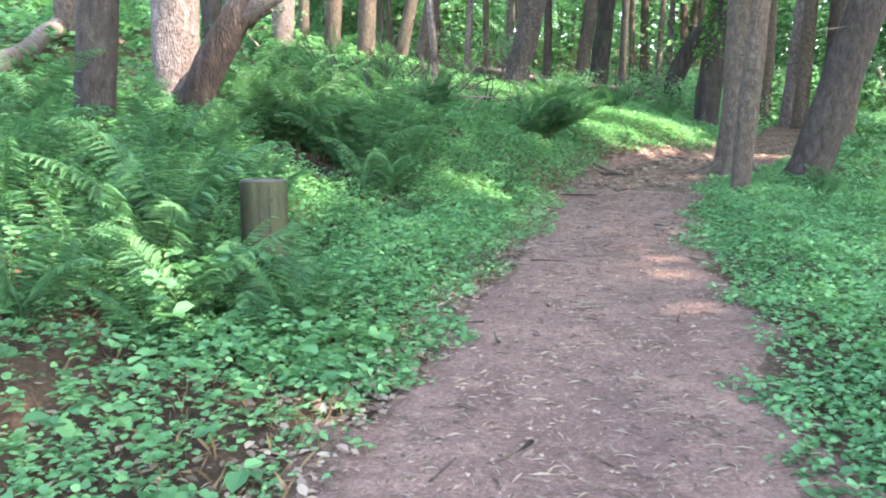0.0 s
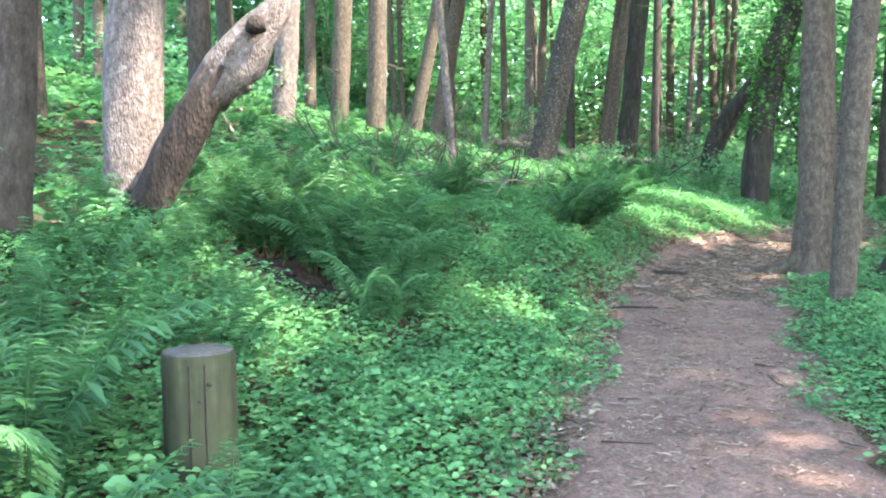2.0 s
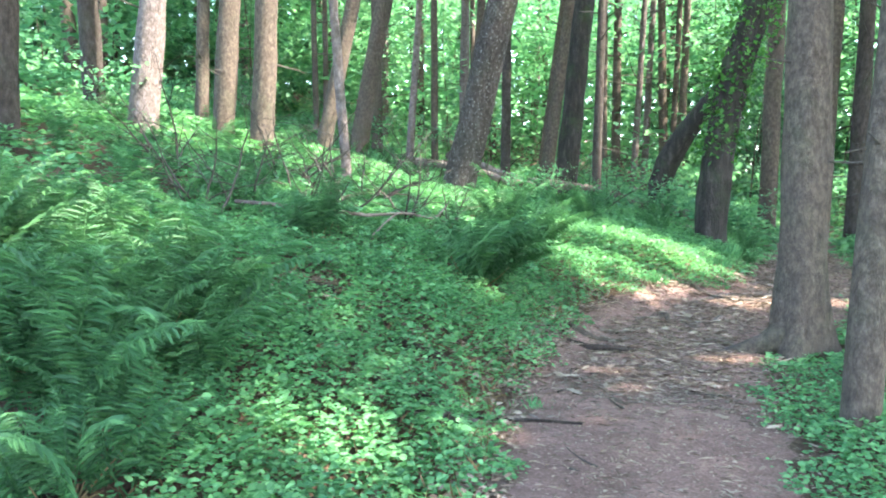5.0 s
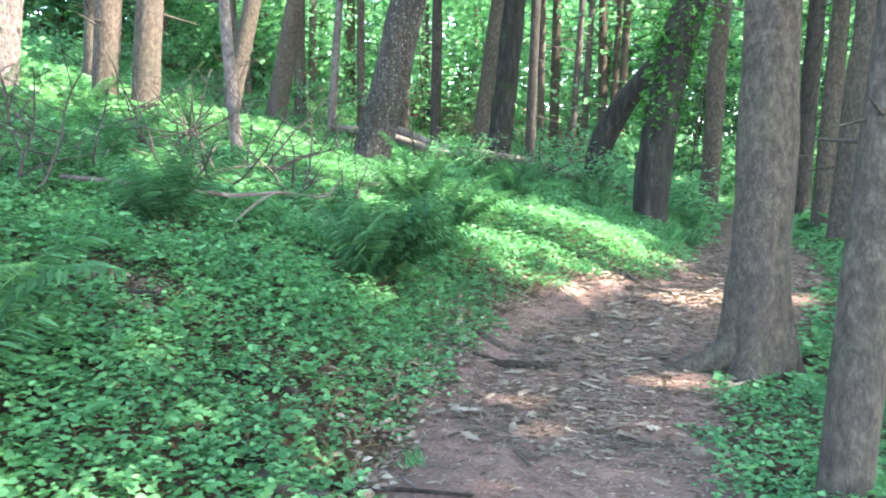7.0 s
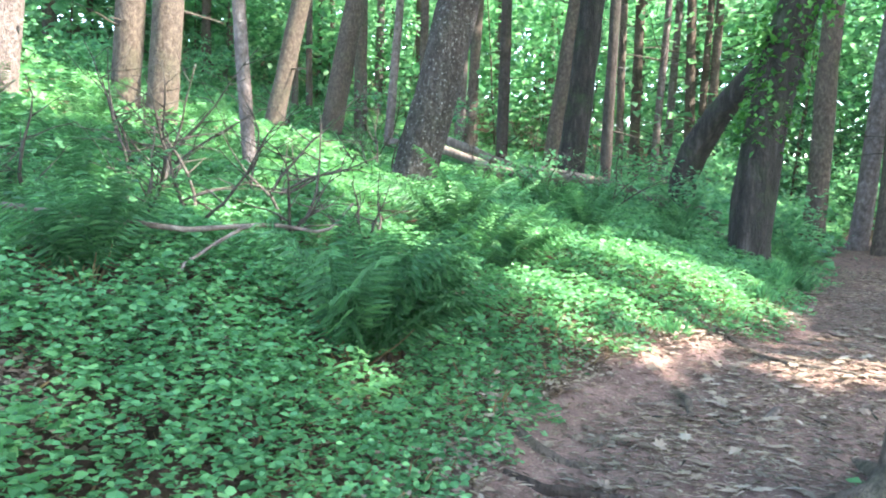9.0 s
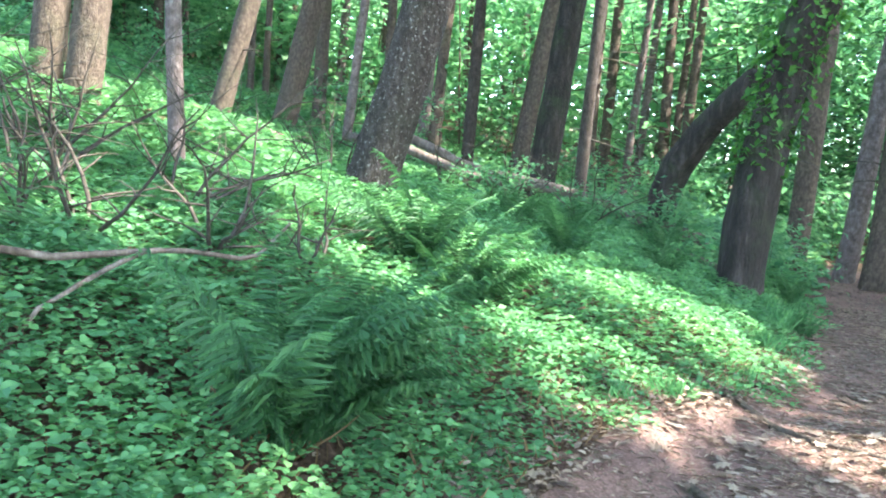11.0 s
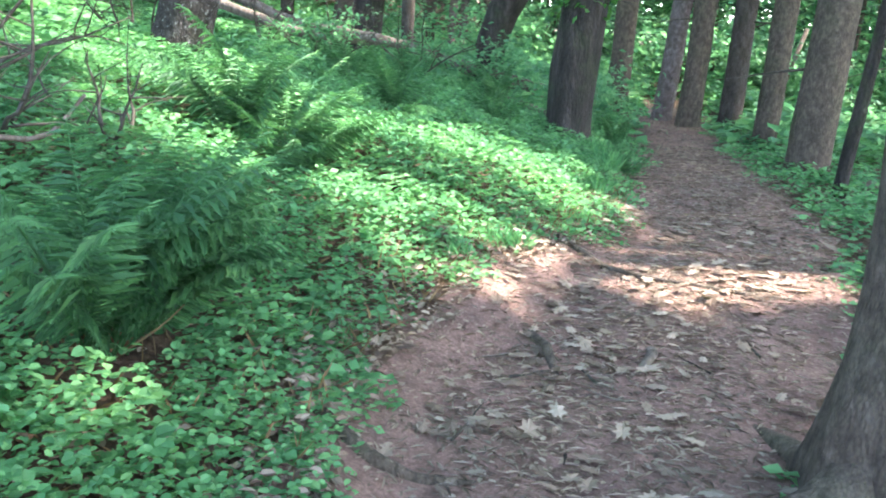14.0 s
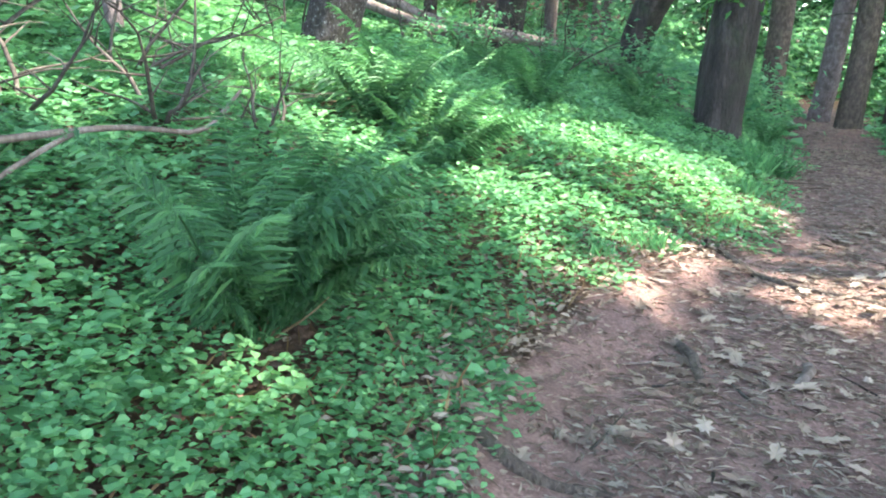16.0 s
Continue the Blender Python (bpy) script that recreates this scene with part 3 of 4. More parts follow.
# ---- low plants that cover the ground ----
FERN_FEET = [(-0.12, 9.2, 0.24), (-1.12, 8.41, 0.26), (-0.7, 11.4, 0.2), (-0.4, 5.3, 0.4), (0.3, 5.3, 0.35), (0.68, 5.1, 0.2), (-0.36, 7.63, 0.2), (-0.61, 7.58, 0.17)]
def cover(name, n, y0, y1, u0, u1, h, size, mat, label, leaves=4, shape=4, outer=False):
    """Low herbs: whorls of leaves on short stalks, thinning towards the trodden soil."""
    y = rng.uniform(y0, y1, n)
    u = rng.uniform(u0, u1, n)
    edge = half_width(y) - 0.05 + 0.14 * np.sin(y * 3.1) * np.sin(y * 1.3 + 1) + 0.07 * np.sin(y * 9.7 + 3 * np.sign(u)) + np.abs(rng.normal(0, 0.19, n)) - 0.05
    x = path_centre(y) - u
    patch = np.sin(x * 2.1 + 1.3 * y) + np.sin(1.7 * x - 2.9 * y + 1) + rng.normal(0, 0.9, n)
    bare = ((x + 0.1) / 0.65) ** 2 + ((y - 5.05) / 0.3) ** 2 < 1
    keep = (np.abs(u) > edge) & (patch > np.where((y > 8.5) & (u > 0), -3.2, -2.0)) & ~bare & (np.hypot(x - PXY[0], y - PXY[1]) > 0.16)
    keep &= (y > 1.7) | (x < 1.6) | (x > path_centre(y)) | (rng.random(n) < 0.3)      # sparse on the worn soil by the start
    for fx_, fy_, fr in FERN_FEET:      # dark bare earth under the big ferns
        keep &= ((x - fx_) / fr) ** 2 + ((y - fy_) / fr) ** 2 > rng.uniform(0.5, 1.2, n)
    if outer:        # only beyond the denser plants that line the path
        keep &= (u > 6.5) | (u < -5.5) | (y > 20) | (y < -1.5)
    x, y, u = x[keep], y[keep], u[keep]
    m = len(x)
    ramp_h = np.clip((np.abs(u) - half_width(y)) / 0.6, 0.25, 1)
    top = ground_z(x, y) + h * ramp_h * rng.uniform(0.25, 1.15, m)
    B = np.repeat(np.stack([x, y, top], -1), leaves, 0)
    yaw = np.repeat(rng.uniform(0, 6.28, m), leaves) + np.tile(np.arange(leaves) * 6.283 / leaves, m) + rng.normal(0, 0.25, m * leaves)
    k = m * leaves
    sz = size * np.repeat(rng.uniform(0.6, 1.25, m), leaves) * rng.uniform(0.8, 1.15, k)
    B[:, 2] += rng.normal(0, 0.012, k)
    me = leaf_mesh(name, B, yaw, rng.normal(0.03, 0.2, k), sz, mat, shape, 1.25)
    return tagged(new(name, me), label, "plants", kind="stuff")


COVERL = "low bright green woodland herbs covering the ground"
cover("ground_herbs", 72000, -1.5, 9.5, 0.45, 4.2, 0.19, 0.033, HERB, COVERL, 3, 6)
cover("ground_herbs", 26000, 2.0, 9.5, -3.2, -0.45, 0.15, 0.032, HERB, COVERL, 3, 6)
cover("ground_herbs", 2400, -1.5, 10.5, 0.6, 4.2, 0.2, 0.055, HERB, "taller broad-leaved green woodland plants", 5, 6)
cover("ground_herbs", 74000, 9.5, 19, 0.3, 6.5, 0.15, 0.044, HERB, COVERL, 3, 4)
cover("ground_herbs", 18000, 9.5, 20, -5.5, -0.4, 0.14, 0.06, HERB, COVERL, 3, 4)
cover("ground_herbs", 44000, -2, 30, 3.8, 18, 0.2, 0.085, HERB, COVERL, 3, 4)
cover("ground_herbs", 12000, 17, 36, -9, 4, 0.3, 0.14, UNDER, COVERL, 3, 4)
cover("ground_herbs", 26000, -8, 34, -14, 2.5, 0.22, 0.13, HERB, COVERL, 3, 4, True)
cover("ground_herbs", 130, 0.6, 2.6, 0.95, 2.4, 0.3, 0.075, HERB, "tall broad-leaved bright green woodland plants", 5, 6)
cover("ground_herbs", 3500, -2, 9.5, -5.6, -3.1, 0.14, 0.06, HERB, COVERL, 3, 4)
cover("ground_herbs", 3500, -2, 2.0, -3.2, -0.6, 0.12, 0.045, HERB, COVERL, 3, 4)
cover("ground_herbs", 14000, -8, 30, 1.5, 22, 0.22, 0.14, HERB, COVERL, 3, 4, True)

# ---- leaf litter on path and bank ----
def litter(name, n, y0, y1, wide, size, label):
    y = rng.uniform(y0, y1, n)
    u = rng.normal(0, 0.62, n) * wide
    x = path_centre(y) - u
    z = ground_z(x, y) + 0.024 + rng.uniform(-0.004, 0.008, n)
    me = leaf_mesh(name, np.stack([x, y, z], -1), rng.uniform(0, 6.28, n), rng.normal(0, 0.08, n), size * rng.uniform(0.3, 1.2, n) ** 1.6, LITTER, 6, 0.9, rng.normal(0, 0.12, n))
    return tagged(new(name, me), label, "leaf litter", kind="stuff")


litter("leaf_litter", 17000, -1, 9, 1.15, 0.024, "small dry brown leaves and chips on the path")
litter("leaf_litter", 19000, 8, 20, 1.05, 0.034, "dry brown fallen leaves on the path")


def oak_leaves(n):
    """Lobed dry leaves, each slightly curled, scattered on the path and its edge."""
    k = 18
    th = np.arange(k) / k * 2 * np.pi
    rad = 0.36 + 0.13 * np.cos(7 * th)
    T = np.concatenate([[(0, 0, 0)], np.stack([np.sin(th) * rad * 0.72, np.cos(th) * rad * 1.25, 0.12 * np.abs(np.sin(th)) + 0.05 * np.cos(2 * th)], -1)])
    F = np.array([(0, 1 + i, 1 + (i + 1) % k) for i in range(k)])
    y = rng.uniform(7.8, 13.5, n)
    x = path_centre(y) - rng.normal(0.12, 0.5, n)
    a, sz = rng.uniform(0, 6.28, n), rng.uniform(0.05, 0.13, n)
    flip = np.where(rng.random(n) < 0.5, 1, -1)
    vx, vy = T[:, 0] * np.cos(a)[:, None] - T[:, 1] * np.sin(a)[:, None], T[:, 0] * np.sin(a)[:, None] + T[:, 1] * np.cos(a)[:, None]
    vz = T[:, 2] * flip[:, None] + np.where(flip < 0, 0.14, 0.0)[:, None] + T[:, 1] * rng.normal(0, 0.15, n)[:, None]
    V = np.stack([vx, vy, vz], -1) * sz[:, None, None] + np.stack([x, y, ground_z(x, y) + 0.032], -1)[:, None]
    me = sheet("oak_leaves", V.reshape(-1, 3), ((np.arange(n) * (k + 1))[:, None, None] + F).reshape(-1, 3), LITTER, False)
    tagged(new("oak_leaves", me), "curled lobed pale brown oak leaves on the path", "leaf litter", kind="stuff")


oak_leaves(520)
wy, wx = rng.normal(7.63, 0.17, 700), rng.normal(-0.46, 0.22, 700)
tagged(new("leaf_litter", leaf_mesh("leaf_litter", np.stack([wx, wy, ground_z(wx, wy) + 0.02], -1), rng.uniform(0, 6.28, 700), rng.normal(0.1, 0.2, 700), rng.uniform(0.02, 0.07, 700), LITTER, 6, 0.8)), "dead leaves and wood chips on a bare spot of the bank", "leaf litter", kind="stuff")


def needles(n, y0, y1):
    y = rng.uniform(y0, y1, n)
    x = path_centre(y) - rng.normal(0, 0.55, n)
    base = np.stack([x, y, ground_z(x, y) + 0.026 + rng.uniform(0, 0.006, n)], -1)
    me = leaf_mesh("needle_litter", base, rng.uniform(0, 6.28, n), rng.normal(0, 0.06, n), rng.uniform(0.02, 0.085, n), LITTER, 4, 0.16)
    tagged(new("needle_litter", me), "dry needles and bits of twig on the path", "litter", kind="stuff")


needles(4000, -0.5, 8)
needles(15000, 8, 17)

# brown stems and dead stalks that stand among the herbs of the bank
dn = 6500
dy_ = rng.uniform(-1, 14, dn)
dx_ = path_centre(dy_) - half_width(dy_) - 0.02 - rng.exponential(0.9, dn)
stems = leaf_mesh("dry_stems", np.stack([dx_, dy_, ground_z(dx_, dy_) - 0.01], -1), rng.uniform(0, 6.28, dn), rng.uniform(0.2, 1.4, dn), rng.uniform(0.04, 0.14, dn), STRAW, 4, 0.07)
tagged(new("dry_stems", stems), "thin brown stems among the low green plants", "plant stems", kind="stuff")
by_ = rng.uniform(0.3, 14, 9000)
bx_ = path_centre(by_) - half_width(by_) + 0.1 - rng.exponential(0.5, 9000)
edge_litter = leaf_mesh("leaf_litter", np.stack([bx_, by_, ground_z(bx_, by_) + rng.uniform(0.01, 0.05, 9000)], -1), rng.uniform(0, 6.28, 9000), rng.normal(0, 0.2, 9000), rng.uniform(0.02, 0.06, 9000), LITTER, 6, 0.8)
tagged(new("leaf_litter", edge_litter), "dry brown leaves caught in the plants at the path edge", "leaf litter", kind="stuff")

# twigs lying on the path
for i in range(60):
    y = rt.uniform(0.5, 15)
    x = float(path_centre(y)) + rt.uniform(-0.65, 0.65)
    a, ln = rt.uniform(0, 6.28), rt.uniform(0.06, 0.3)
    tw = tagged(new("twig", tube(limb((x, y, gz(x, y) + 0.03), (math.cos(a), math.sin(a), 0.02), ln, rt.uniform(0.003, 0.007), 0.2, 4, i), 5, rt.choice([TWIG, ROTTEN, DEADWOOD]))), "thin dry twig lying on the path", "twig", "twigs on the path")


def lying(name, pts, r, mat, label, cat, taper=0.4, sides=12, wob=0.2):
    """A piece of wood that lies along the given spots, heights above the ground."""
    n = 14
    out = []
    for i in range(n + 1):
        t = i / n * (len(pts) - 1)
        k = min(int(t), len(pts) - 2)
        a, b, f = pts[k], pts[k + 1], t - min(int(t), len(pts) - 2)
        x, y, h = (a[j] + (b[j] - a[j]) * f for j in range(3))
        out.append(((x, y, gz(x, y) + h), r * (1 - taper * i / n)))
    return tagged(new(name, tube(out, sides, mat, wob, len(name))), label, cat)


lying("stick", [(0.95, 7.3, 0.03), (1.55, 7.45, 0.035)], 0.012, ROTTEN, "dark stick lying across the path", "stick")
lying("root", [(0.45, 9.6, 0.0), (0.7, 9.5, 0.03), (0.95, 9.55, 0.02), (1.05, 9.6, 0.0)], 0.03, BARK, "exposed tree root crossing the path edge", "root")
lying("root", [(0.72, 9.15, 0.0), (0.95, 9.2, 0.05), (1.2, 9.35, 0.01)], 0.03, ROTTEN, "exposed tree root crossing the path edge", "root")
lying("root", [(0.9, 10.9, 0.01), (1.02, 10.7, 0.05), (1.12, 10.45, 0.0)], 0.03, BARK, "short thick root stub on the path", "root")
lying("root", [(1.45, 10.95, 0.0), (1.47, 10.8, 0.05), (1.42, 10.62, 0.0)], 0.03, DEADWOOD, "pale curved root knuckle on the path", "root")
lying("root", [(2.2, 9.8, 0.2), (2.05, 9.72, 0.08), (1.9, 9.64, 0.03), (1.72, 9.58, -0.02)], 0.11, BARK, "thick spruce root running into the path", "root", 0.7)
lying("root", [(2.15, 9.95, 0.06), (2.0, 10.15, 0.03), (1.85, 10.4, -0.02)], 0.07, BARK, "thick spruce root running into the path", "root", 0.7)
lying("root", [(0.75, 12.25, 0.02), (1.3, 11.95, 0.035), (2.1, 11.9, 0.02)], 0.022, BARK, "thin root across the sunlit path", "root")
lying("fallen_branch", [(-1.9, 8.3, 0.2), (-1.0, 8.85, 0.25), (-0.97, 9.39, 0.29), (-0.96, 9.92, 0.33), (-0.9, 10.1, 0.52)], 0.017, DEADWOOD, "pale dead branch lying over low plants", "branch", 0.5, 8)
lying("fallen_branch", [(-0.95, 9.3, 0.29), (-0.8, 8.75, 0.2), (-0.72, 8.5, 0.02)], 0.011, DEADWOOD, "pale dead branch lying over low plants", "branch", 0.5, 8)
for a, b, r in (((-6.8, 18.2, 0.4), (-1.9, 17.6, 0.38), 0.085), ((-6.5, 19.2, 0.55), (-1.6, 18.4, 0.3), 0.08), ((-9.5, 16.0, 0.1), (-4.2, 16.2, 0.1), 0.1), ((-2.6, 18.6, 0.3), (-0.2, 18.0, 0.2), 0.11), ((-5.2, 6.0, 0.2), (-2.6, 3.6, 0.15), 0.12), ((-1.4, 17.4, 0.1), (0.0, 16.6, 0.08), 0.07), ((2.9, 15.4, 0.05), (4.6, 14.8, 0.08), 0.09)):
    lying("fallen_log", [a, b], r, DEADWOOD, "weathered fallen log half hidden in green", "log", 0.3, 14)
# dark wood pieces added to stand in for the shade in the hollow under the ferns
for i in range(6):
    lying("rotten_log", [(-0.75 + 0.22 * i, 4.95 + 0.12 * (i % 2), 0.0), (-0.45 + 0.22 * i, 5.2 - 0.1 * (i % 3), 0.05)], 0.055, ROTTEN, "dark wood added for the shade in the hollow under ferns", "log", 0.5, 9, 0.6)
# broken rotten wood on the bank
for i in range(7):
    x, y = -0.9 + 0.28 * i, 7.2 + 0.35 * math.sin(i * 2)
    lying("rotten_log", [(x, y, 0.02), (x + 0.3, y + 0.15, 0.05)], 0.05, ROTTEN if i % 3 else TWIG, "broken rotten wood pieces on the bank", "log", 0.5, 8, 0.6)


# a low broken root stump at the path's edge, in a dark hollow
rs = thing("root_stump", (4.78, 3.2, gz(4.78, 3.2) - 0.04), "dark broken root stump at the path edge", "stump")
part("stump", tube([((0, 0, 0), 0.11), ((0, 0.02, 0.1), 0.07), ((-0.02, 0.03, 0.22), 0.05), ((-0.06, 0.02, 0.34), 0.02)], 14, ROTTEN, 0.7, 5), rs)
for a, ln in ((2.6, 0.3), (3.6, 0.35), (4.6, 0.28), (1.2, 0.3)):
    part("root", tube(limb((0, 0, 0.06), (math.cos(a), math.sin(a), -0.05), ln, 0.035, 0.3, 6, int(a * 10)), 8, ROTTEN, 0.3), rs)


# ---- dead brush on the bank: branching bare twigs ----
def brush(x, y, h, seed, label="bare dead branching shrub among low plants"):
    r = random.Random(seed)
    t = thing("dead_shrub", (x, y, gz(x, y) - 0.03), label, "shrub", "dead shrubs")
    for i in range(4):
        way = (r.uniform(-1.1, 1.1), r.uniform(-0.9, 0.9), 1)
        main = limb((0, 0, 0), way, h * r.uniform(0.75, 1.2), 0.0135, 0.55, 8, seed * 9 + i)
        ms = [tube(main, 6, TWIG)]
        for k in range(2, 8):
            c, rad = main[k]
            ms.append(tube(limb(c, (r.uniform(-1, 1), r.uniform(-1, 1), r.uniform(0, 0.8)), h * r.uniform(0.2, 0.5), rad * 0.65, 0.4, 5, seed * 50 + i * 9 + k), 4, TWIG))
        part("branch", joined(ms, "branch", TWIG), t)


for i, (x, y, h) in enumerate(((-1.9, 9.7, 1.0), (-2.5, 9.9, 1.3), (-1.5, 10.2, 0.9), (-3.2, 10.4, 1.3), (-2.2, 8.8, 0.9), (-3.4, 9.0, 1.2), (-1.2, 10.6, 0.7), (-5.2, 17.2, 1.5), (-4.4, 17.4, 1.4), (-6.8, 17.8, 1.7), (-2.0, 16.9, 1.2), (-8.0, 17.0, 1.6), (-3.2, 17.2, 1.2), (-3.2, 13.4, 1.1), (-2.3, 10.7, 1.2), (-1.75, 9.2, 0.9), (-1.9, 8.0, 1.2))):
    brush(x, y, h, i + 3)


# ---- understory: young leafy trees and shrubs that fill the distance ----
def bush_mesh(seed, n, h, w, size, mat=UNDER):
    r = np.random.default_rng(seed)
    k = 26
    cl = np.stack([r.normal(0, w * 0.5, k), r.normal(0, w * 0.5, k), h * r.uniform(0.08, 1, k)], -1)
    j = r.integers(0, k, n)
    base = cl[j] + r.normal(0, 1, (n, 3)) * np.array([w * 0.22, w * 0.22, h * 0.035 + 0.05])
    return leaf_mesh("foliage", base, r.uniform(0, 6.28, n), r.normal(-0.25, 0.4, n), size * r.uniform(0.6, 1.3, n), mat)


BUSHES = [bush_mesh(s, 1350, 6.0, 2.4, 0.17) for s in (31, 32, 33)]
LOW = [bush_mesh(s, 700, 1.1, 1.0, 0.10) for s in (41, 42)]
STEM = [tube(limb((0, 0, 0), (0.05, 0.02, 1), 5.8, 0.022, 0.12, 10, s), 8, BARK) for s in (1, 2)]


def young_tree(x, y, s, label="leafy young tree with bright green foliage"):
    t = thing("young_tree", (x, y, gz(x, y) - 0.05), label, "young tree", "understory trees")
    t.rotation_euler, t.scale = (0, 0, rt.uniform(0, 6.28)), (s, s, s)
    part("trunk", rt.choice(STEM), t)
    part("foliage", rt.choice(BUSHES), t)


def low_bush(x, y, s):
    t = thing("shrub", (x, y, gz(x, y) - 0.03), "low leafy green shrub in the wood", "shrub", "low shrubs")
    t.rotation_euler, t.scale = (0, 0, rt.uniform(0, 6.28)), (s, s, s)
    part("stem", STEM[0], t).scale = (0.3, 0.3, 0.12)
    part("foliage", rt.choice(LOW), t)


placed = 0
while placed < 215:
    x, y = rt.uniform(-36, 20), rt.uniform(8, 52)
    u = float(path_centre(y)) - x
    d = math.hypot(x - 2, y - 5)
    if d < 21 or (u > 4 and d < 25) or (u < 2 and d < 15) or abs(u) < 1.2 and y < 24:
        continue
    young_tree(x, y, rt.uniform(0.8, 1.5) + max(0, d - 26) * 0.05)
    placed += 1
placed = 0
while placed < 36:
    y = rt.uniform(6, 30)
    x = float(path_centre(y)) - rt.uniform(-9, 16)
    u = float(path_centre(y)) - x
    if -2.2 < u < 6 and y < 17 or abs(u) < 1.5 or u < 0 and y < 13:
        continue
    low_bush(x, y, rt.uniform(0.6, 1.3))
    placed += 1
for x, y, s in ((0.1, 17.5, 0.8), (-1.0, 17.8, 0.9), (-2.0, 17.2, 0.7)):
    low_bush(x, y, s)

def bough_mesh(seed):
    """Drooping needle sprays in whorls round a stem, narrowing upwards."""
    r = np.random.default_rng(seed)
    n = 2600
    h = r.uniform(0.4, 7.5, n)
    a = r.integers(0, 9, n) * 0.7 + np.round(h * 2.2) * 1.3 + r.normal(0, 0.12, n)
    q = r.uniform(0.05, 1, n) * (2.1 - 0.2 * h)
    base = np.stack([np.cos(a) * q, np.sin(a) * q, np.round(h * 2.2) / 2.2 - 0.16 * q ** 1.5 + r.normal(0, 0.04, n)], -1)
    return leaf_mesh("foliage", base, a - 1.57 + r.normal(0, 0.8, n), r.normal(-0.3, 0.2, n), r.uniform(0.12, 0.3, n), NEEDLE, 4, 0.35)


BOUGHS = [bough_mesh(s) for s in (61, 62)]
for x, y, s in ((-1.5, 27, 1.1), (1.2, 28, 1.3), (3.8, 25, 1.2), (6.0, 22, 1.1), (7.5, 26, 1.3), (10, 22, 1.2), (-4.5, 31, 1.4), (0, 34, 1.6), (5.6, 17.5, 0.9), (4.5, 31, 1.6), (13, 27, 1.5), (-1.0, 23.8, 0.7)):
    sp = thing("young_spruce", (x, y, gz(x, y) - 0.05), "dark green young spruce with drooping needled boughs", "spruce", "young spruces")
    sp.rotation_euler, sp.scale = (0, 0, x), (s, s, s)
    part("trunk", STEM[0], sp).scale = (1.6, 1.6, 1.3)
    part("foliage", BOUGHS[int(y) % 2], sp)
for x, y, s in ((1.2, 22.4, 1.1), (0.3, 22.8, 1.2), (2.4, 23.5, 1.2), (3.6, 22.3, 1.0), (1.7, 24.2, 1.5), (3.2, 25.5, 1.4), (-0.6, 24.5, 1.3), (4.6, 20.6, 0.8), (5.2, 19.0, 0.8)):
    low_bush(x, y, s)

for i in range(20):
    low_bush(rt.uniform(-27, -12), rt.uniform(13, 30), rt.uniform(2.0, 3.2))

# the far wood that closes the view behind the young trees
fw = 21000
fa, fd = rng.uniform(-1.5, 1.1, fw), rng.uniform(44, 62, fw)
fx, fy = 2 + np.sin(fa) * fd, 5 + np.cos(fa) * fd
clump = np.sin(fx * 0.9 + fy * 0.3) + np.sin(fy * 0.7 - fx * 0.4)
fz = ground_z(fx, fy) + 17 * rng.random(fw) ** 1.4 - 0.8 + 0.6 * clump
far = leaf_mesh("far_woods", np.stack([fx, fy, fz], -1), rng.uniform(0, 6.28, fw), rng.normal(-0.4, 0.4, fw), rng.uniform(0.5, 1.2, fw), UNDER)
tagged(new("far_woods", far), "dense green foliage of the far wood", "woods", kind="stuff")

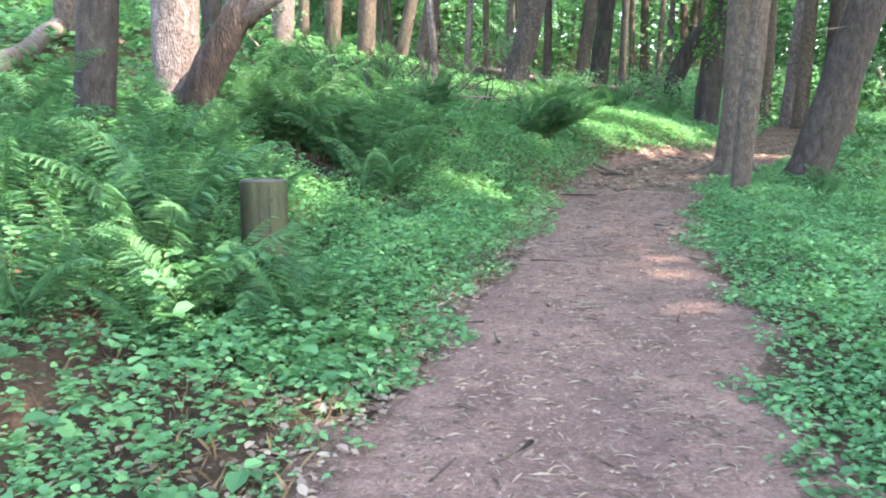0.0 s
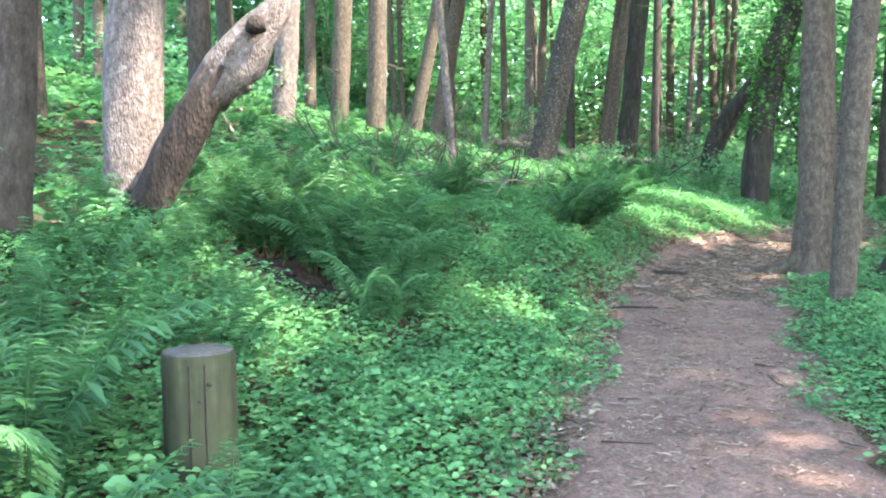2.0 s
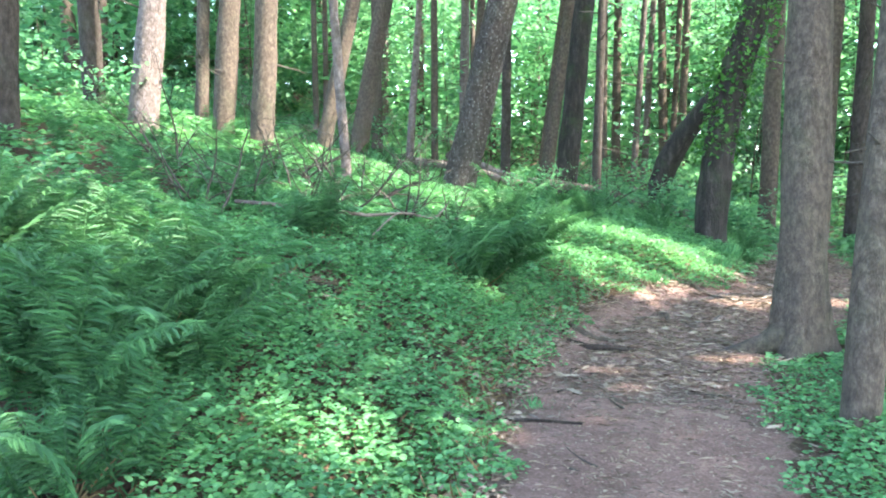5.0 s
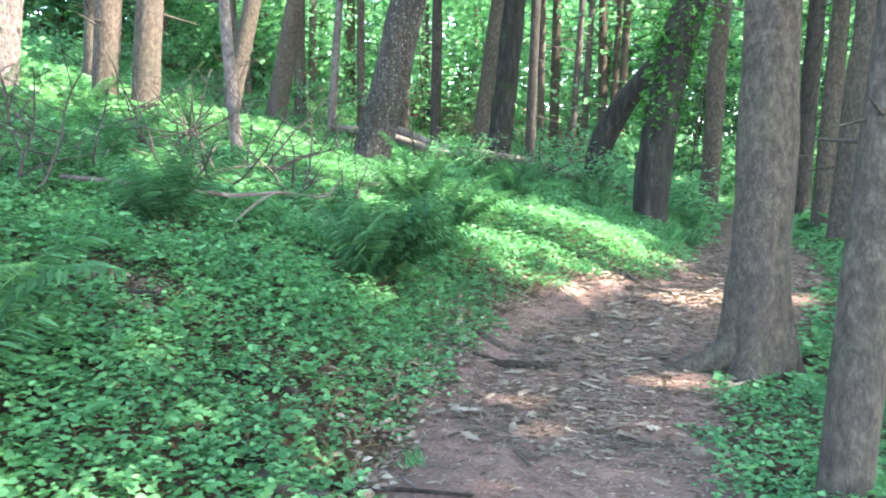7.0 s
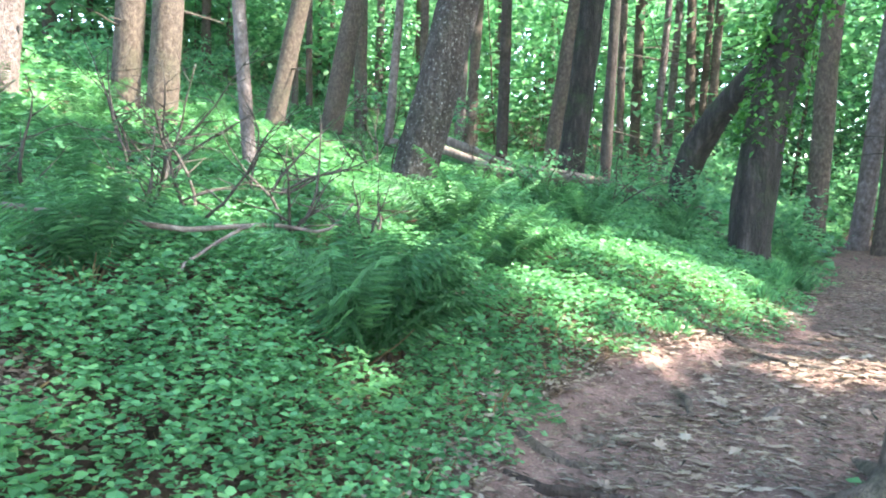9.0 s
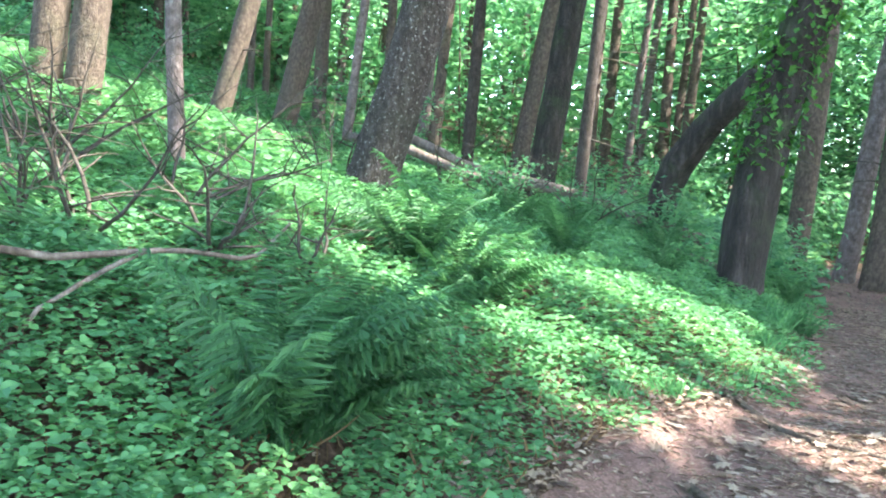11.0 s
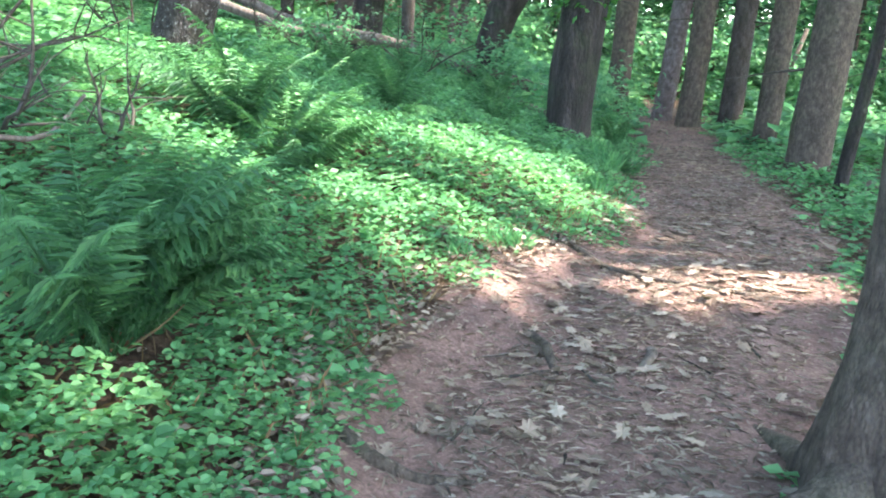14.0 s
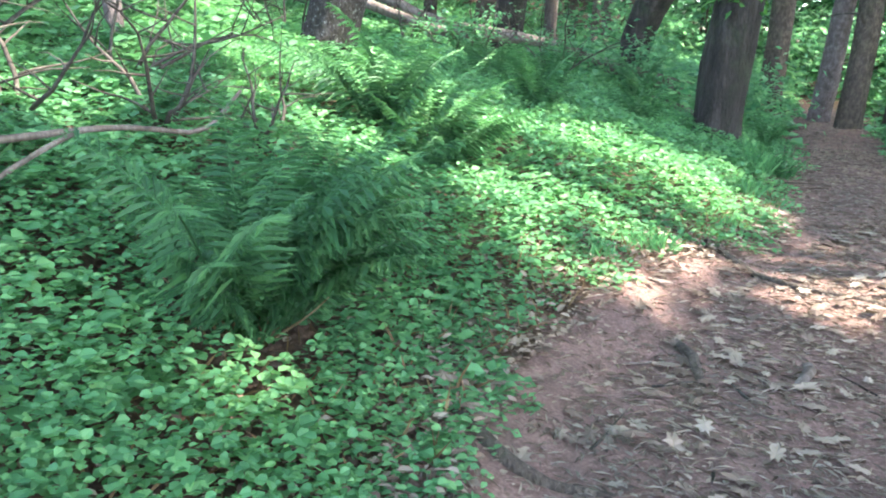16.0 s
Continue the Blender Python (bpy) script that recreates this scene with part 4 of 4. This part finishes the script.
# ivy on the dark leaning tree
iv_n = 2600
ih = rng.uniform(1.4, 7, iv_n) * rng.uniform(0.85, 1, iv_n)
ia = rng.uniform(0, 6.28, iv_n)
irad = 0.22 + rng.exponential(0.05, iv_n) + np.where(ih > 2.6, rng.exponential(0.12, iv_n), 0)
isw = np.interp(ih, [b[0] for b in IVY_BEND], [b[1] for b in IVY_BEND])
ivb = np.stack([0.12 + 0.874 * isw + np.cos(ia) * irad, 15.72 + 0.486 * isw + np.sin(ia) * irad, gz(0.12, 15.72) + ih], -1)
tagged(new("ivy", leaf_mesh("ivy", ivb, rng.uniform(0, 6.28, iv_n), rng.normal(-0.6, 0.4, iv_n), rng.uniform(0.05, 0.11, iv_n), CANOPY)), "green ivy leaves climbing the dark trunk", "ivy", kind="stuff")

# pale stakes standing in the green beyond the path
for i, (x, y, lx) in enumerate(((2.35, 22.5, 0.28), (2.6, 22.6, -0.3), (2.9, 21.5, 0.08))):
    sk = [((0, 0, 0), 0.045), ((lx * 0.7, 0, 0.7), 0.042), ((lx * 1.4, 0.05, 1.4), 0.035)]
    ob = tagged(new("stake", tube(sk, 8, DEADWOOD if i < 2 else POSTWOOD, 0.1, i)), "pale leaning wooden stake in the greenery", "stake", "stakes beyond the path")
    ob.location = (x, y, gz(x, y) - 0.05)

# grass tufts at the path edge
def grass(x, y, n=60, h=0.14):
    r = np.random.default_rng(int(abs(x) * 100))
    b = np.stack([x + r.normal(0, 0.05, n), y + r.normal(0, 0.05, n), np.full(n, gz(x, y) + 0.01)], -1)
    me = leaf_mesh("grass_tuft", b, r.uniform(0, 6.28, n), r.uniform(0.7, 1.4, n), h * r.uniform(0.6, 1.2, n), HERB, 4, 0.12)
    tagged(new("grass_tuft", me), "small tuft of green grass at the path edge", "grass", "grass tufts", "stuff")


for x, y, n, h in ((1.16, 7.67, 50, 0.07), (0.55, 11.75, 60, 0.13), (0.4, 11.3, 40, 0.1), (0.8, 12.6, 40, 0.1), (0.75, 13.6, 90, 0.16), (0.7, 14.6, 90, 0.2), (0.5, 15.3, 90, 0.2), (-0.5, 15.6, 90, 0.2)):
    grass(x, y, n, h)
